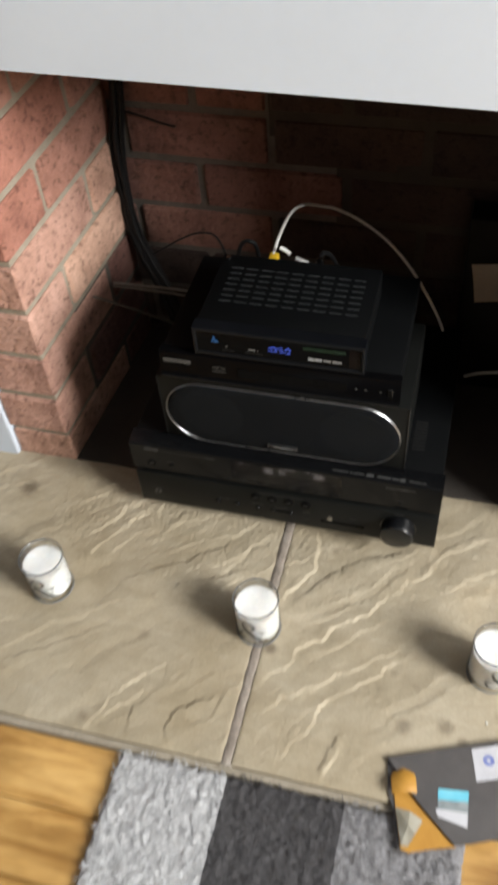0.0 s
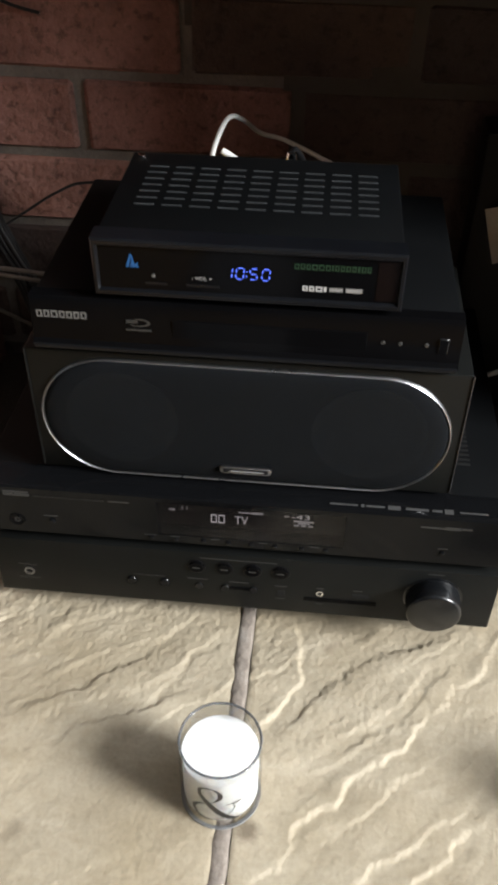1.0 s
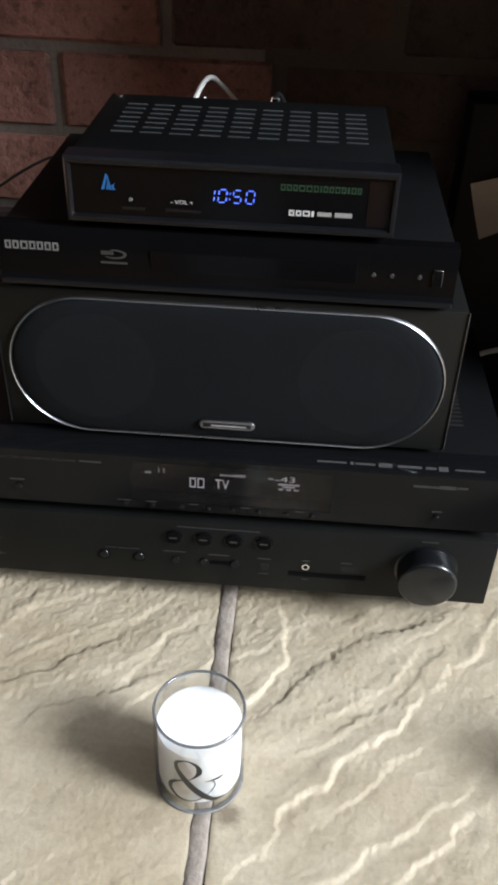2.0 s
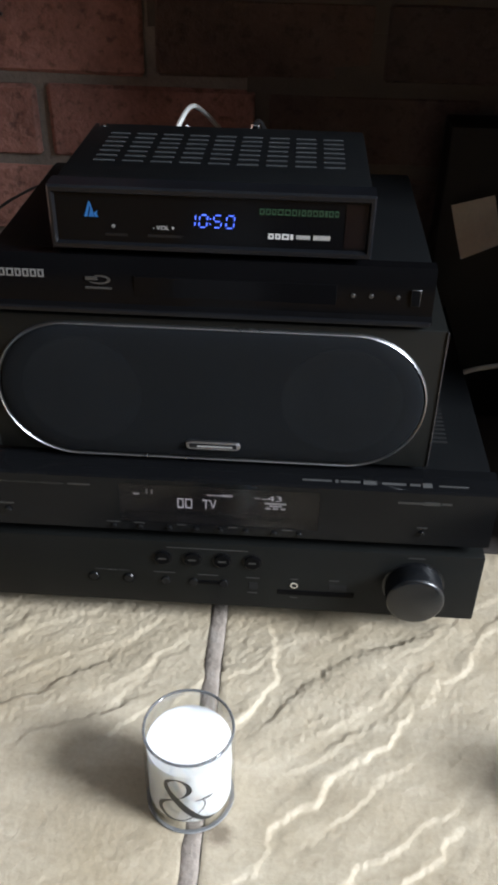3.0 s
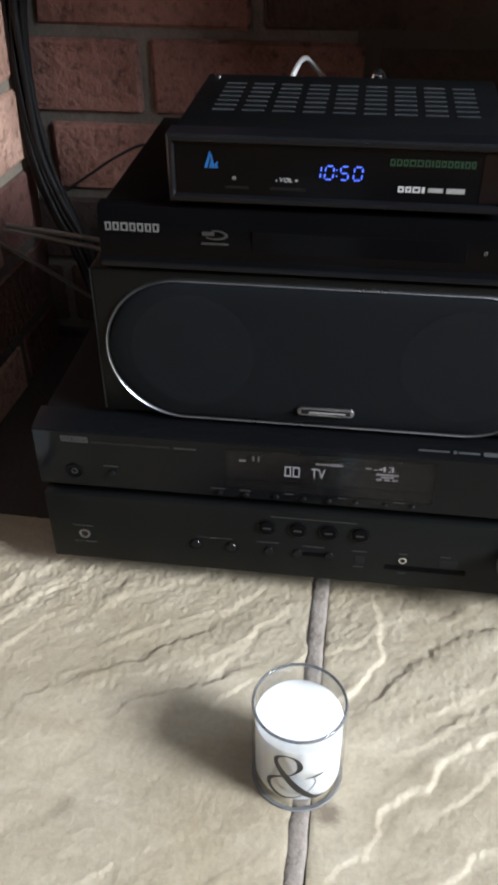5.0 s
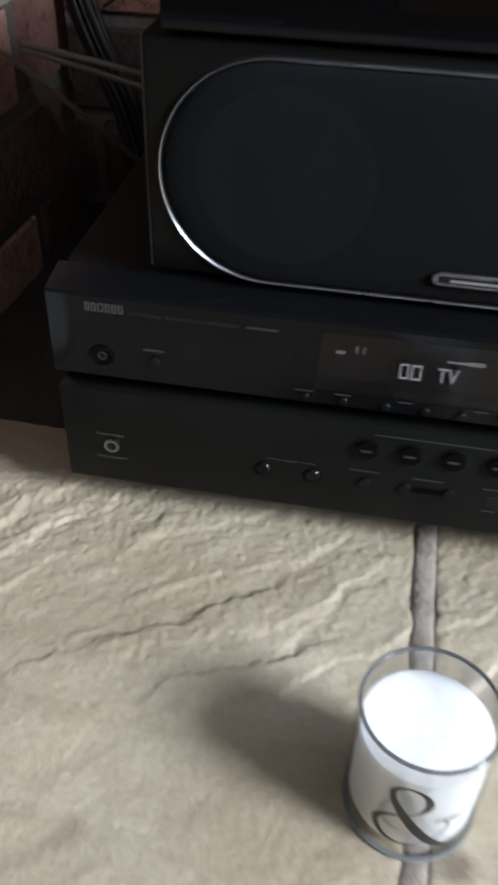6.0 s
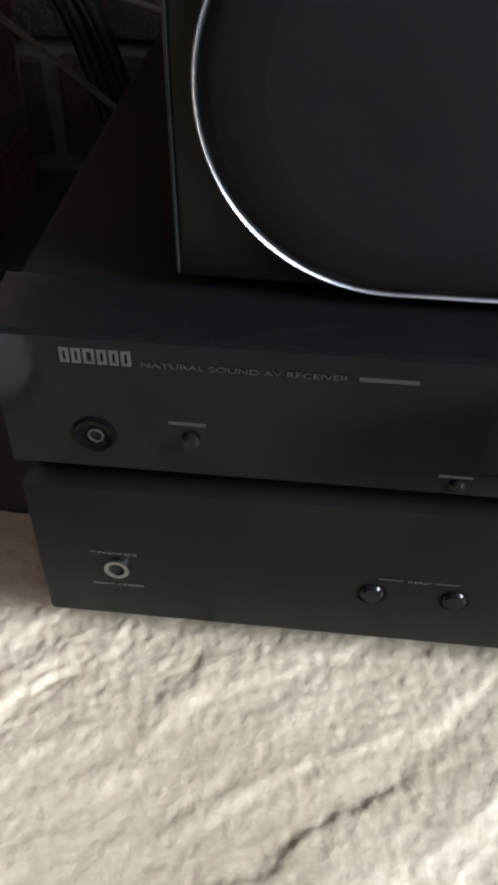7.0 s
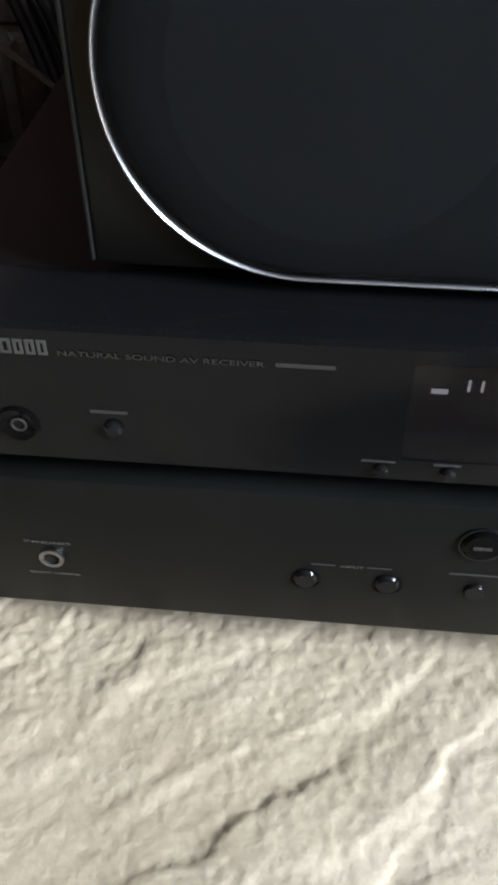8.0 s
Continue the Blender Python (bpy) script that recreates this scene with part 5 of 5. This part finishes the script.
def gift_packet():
    """A folded dark card packet with a mustard inside, lying across the hearth edge and the rug."""
    t = thing("card_packet", (0.27, -0.34, 0.0), "dark grey card packet with a mustard folded corner and stickers", "packet")
    def plate(name, pts, z, th, m, parent, label=""):
        bm = bmesh.new()
        lo = [bm.verts.new((x, y, z)) for x, y in pts]
        hi = [bm.verts.new((x, y, z + th)) for x, y in pts]
        bm.faces.new(lo[::-1])
        bm.faces.new(hi)
        for k in range(len(pts)):
            j = (k + 1) % len(pts)
            bm.faces.new((lo[k], lo[j], hi[j], hi[k]))
        bmesh.ops.recalc_face_normals(bm, faces=bm.faces)
        return part(name, bm, m, parent, label)
    cover = plate("cover", [(0.199, -0.302), (0.206, -0.299), (0.300, -0.262), (0.420, -0.216), (0.440, -0.318), (0.305, -0.378), (0.287, -0.384), (0.240, -0.345), (0.212, -0.316)], 0.0035, 0.0035, CARD, t, "dark grey cover")
    plate("lining", [(0.2075, -0.318), (0.2170, -0.312), (0.2290, -0.315), (0.2460, -0.337), (0.2610, -0.352), (0.2760, -0.368), (0.2890, -0.3845), (0.2600, -0.394), (0.2370, -0.403), (0.2280, -0.401), (0.2160, -0.357)], 0.0020, 0.0012, MUSTARD, t, "mustard inside of the turned corner")
    plate("underside", [(0.1990, -0.3020), (0.2300, -0.2900), (0.2620, -0.3520), (0.2400, -0.4035), (0.2255, -0.4030), (0.2125, -0.3570), (0.2045, -0.3390)], 0.0006, 0.0013, CARD, t, "dark edge of the folded card")
    # rounded lobe of the lining, curling up over the corner
    lobe = bmesh.new()
    rows = []
    for k in range(9):
        f = k / 8
        half = 0.0132 * math.sqrt(max(0.0, 1 - (1 - min(1.0, f * 2.2)) ** 2)) + 0.001
        mid = Vector((0.2175 + 0.0065 * f, -0.3085 - 0.0320 * f))
        rows.append([lobe.verts.new((mid.x + u * half, mid.y + 0.25 * u * half, 0.0062 + 0.0085 * math.sin(f * 2.2) - 0.004 * u * u)) for u in (-1, -0.5, 0, 0.5, 1)])
    for a, b in zip(rows, rows[1:]):
        for k in range(4):
            lobe.faces.new((a[k], a[k + 1], b[k + 1], b[k]))
    bmesh.ops.recalc_face_normals(lobe, faces=lobe.faces)
    bmesh.ops.solidify(lobe, geom=lobe.faces[:], thickness=0.0007)
    smooth(part("lobe", lobe, MUSTARD, t, "rounded mustard flap curling up"), 60)
    fold = bmesh.new()
    pts = [(0.2160, -0.357, 0.0056), (0.2330, -0.359, 0.0090), (0.2490, -0.365, 0.0056), (0.2420, -0.383, 0.0090), (0.2360, -0.397, 0.0054), (0.2280, -0.398, 0.0052)]
    rim = [fold.verts.new(p) for p in pts]
    hub = fold.verts.new((0.2330, -0.3740, 0.0100))
    for k in range(len(rim)):
        fold.faces.new((rim[k], rim[(k + 1) % len(rim)], hub))
    bmesh.ops.recalc_face_normals(fold, faces=fold.faces)
    bmesh.ops.solidify(fold, geom=fold.faces[:], thickness=0.0006)
    part("fold", fold, surface("silvery_liner_paper", [(0.3, (0.24, 0.22, 0.17)), (0.7, (0.38, 0.36, 0.30))], 60, 0.4), t, "crumpled silvery liner")
    s = plate("sticker", [(0.2620, -0.3250), (0.2970, -0.3205), (0.2975, -0.3330), (0.2628, -0.3375)], 0.0071, 0.0003, LABELCYAN, cover, "cyan sticker band")
    plate("sticker", [(0.2628, -0.3378), (0.2975, -0.3333), (0.2982, -0.3450), (0.2640, -0.3480)], 0.0071, 0.0003, LABELGREY, cover, "silver sticker band")
    plate("sticker", [(0.2612, -0.3485), (0.2982, -0.3453), (0.2990, -0.3625), (0.2650, -0.3570)], 0.0071, 0.0003, LABELWHITE, cover, "white sticker band")
    plate("sticker", [(0.2955, -0.2690), (0.3600, -0.2440), (0.3640, -0.2860), (0.3045, -0.3070)], 0.0071, 0.0003, LABELWHITE, cover, "white square sticker")
    bm = lathe([(0.0022, 0.0074), (0.0068, 0.0074), (0.0068, 0.0077), (0.0022, 0.0077)], 0.3165, -0.2785, 20, True)
    part("emblem", bm, BLUEINK, cover, "round blue emblem")


def wax_drops():
    for x, y, size in ((0.311, -0.229, 0.0022),):
        z = float(riven(np.array([x]), np.array([y]))[0])
        t = thing("wax_drop", (x, y, z), "small dried drop of white wax on the stone", "wax drop")
        bm = lathe([(0, z - 0.001), (size, z - 0.001), (size * 0.8, z + 0.0006), (size * 0.3, z + 0.0011), (0, z + 0.0011)], x, y, 14)
        for v in bm.verts:
            v.co.x += 0.25 * (v.co.x - x) * math.sin(3 * math.atan2(v.co.y - y, v.co.x - x))
        smooth(part("drop", bm, WAXFILM, t), 60)


def rug():
    t = tagged(new("rug"), "striped wool hearth rug in light, dark and mid grey", "rug")
    x0, x1, y0, y1 = -0.128, 0.299, -1.00, -0.362
    xs, ys = np.linspace(x0, x1, 200), np.linspace(y0, y1, 300)
    X, Y = np.meshgrid(xs, ys)
    edge = np.minimum(np.minimum(X - x0, x1 - X), np.minimum(Y - y0, y1 - Y))
    wob = 0.003 * fractal(Y * 90, X * 90, 6, 3)
    Z = -0.0045 + 0.0035 * fractal(X * 150, Y * 150, 21, 3) - 0.006 * np.exp(-edge / 0.003)
    X2 = X + wob * np.exp(-np.minimum(X - x0, x1 - X) / 0.01)
    Y2 = Y + 0.004 * fractal(X * 160, Y * 20, 12, 3) * np.exp(-(y1 - Y) / 0.008)
    verts = np.stack([X2, Y2, Z], -1).reshape(-1, 3)
    idx = np.arange(X.size).reshape(X.shape)
    quads = np.stack([idx[:-1, :-1], idx[:-1, 1:], idx[1:, 1:], idx[1:, :-1]], -1).reshape(-1, 4).tolist()
    me = bpy.data.meshes.new("wool_top")
    me.from_pydata(verts.tolist(), [], quads)
    me.materials.append(WOOL)
    me.shade_smooth()
    pile = new("wool_top", me)
    pile.parent = t
    part("backing", block(x0 + 0.002, x1 - 0.002, y0 + 0.002, y1 - 0.002, FLOOR_Z + 0.0003, -0.009), GREYCABLE, t, "grey woven backing")
    rnd = random.Random(3)
    vs, fs = [], []
    for k in range(4500):
        x, y = rnd.uniform(x0, x1), rnd.uniform(-0.60, y1 + 0.002)
        a, l = rnd.uniform(0, 6.28), rnd.uniform(0.004, 0.009)
        dx, dy = math.cos(a) * l, math.sin(a) * l
        nx, ny = -math.sin(a) * 0.0005, math.cos(a) * 0.0005
        b = len(vs)
        vs += [(x - nx, y - ny, -0.006), (x + nx, y + ny, -0.006), (x + dx * .6 + nx, y + dy * .6 + ny, -0.0012), (x + dx * .6 - nx, y + dy * .6 - ny, -0.0012), (x + dx, y + dy, -0.0022)]
        fs += [(b, b + 1, b + 2, b + 3), (b + 3, b + 2, b + 4)]
    me = bpy.data.meshes.new("fuzz")
    me.from_pydata(vs, [], fs)
    me.materials.append(WOOL)
    tufts = tagged(new("fuzz", me), kind="stuff")
    tufts.parent = t


receiver()
centre_speaker()
disc_player()
set_top_box()
candle_tumbler(-0.3055, -0.1585, 12, "white candle in clear tumbler with black ampersand, near brick cheek")
candle_tumbler(0.0012, -0.1595, 1, "white candle in clear tumbler with black ampersand, over stone joint")
candle_tumbler(0.3100, -0.1595, 20, "white candle in a clear tumbler standing beside a card packet")
cables()
side_cabinet()
gift_packet()
wax_drops()
rug()
back_wall()
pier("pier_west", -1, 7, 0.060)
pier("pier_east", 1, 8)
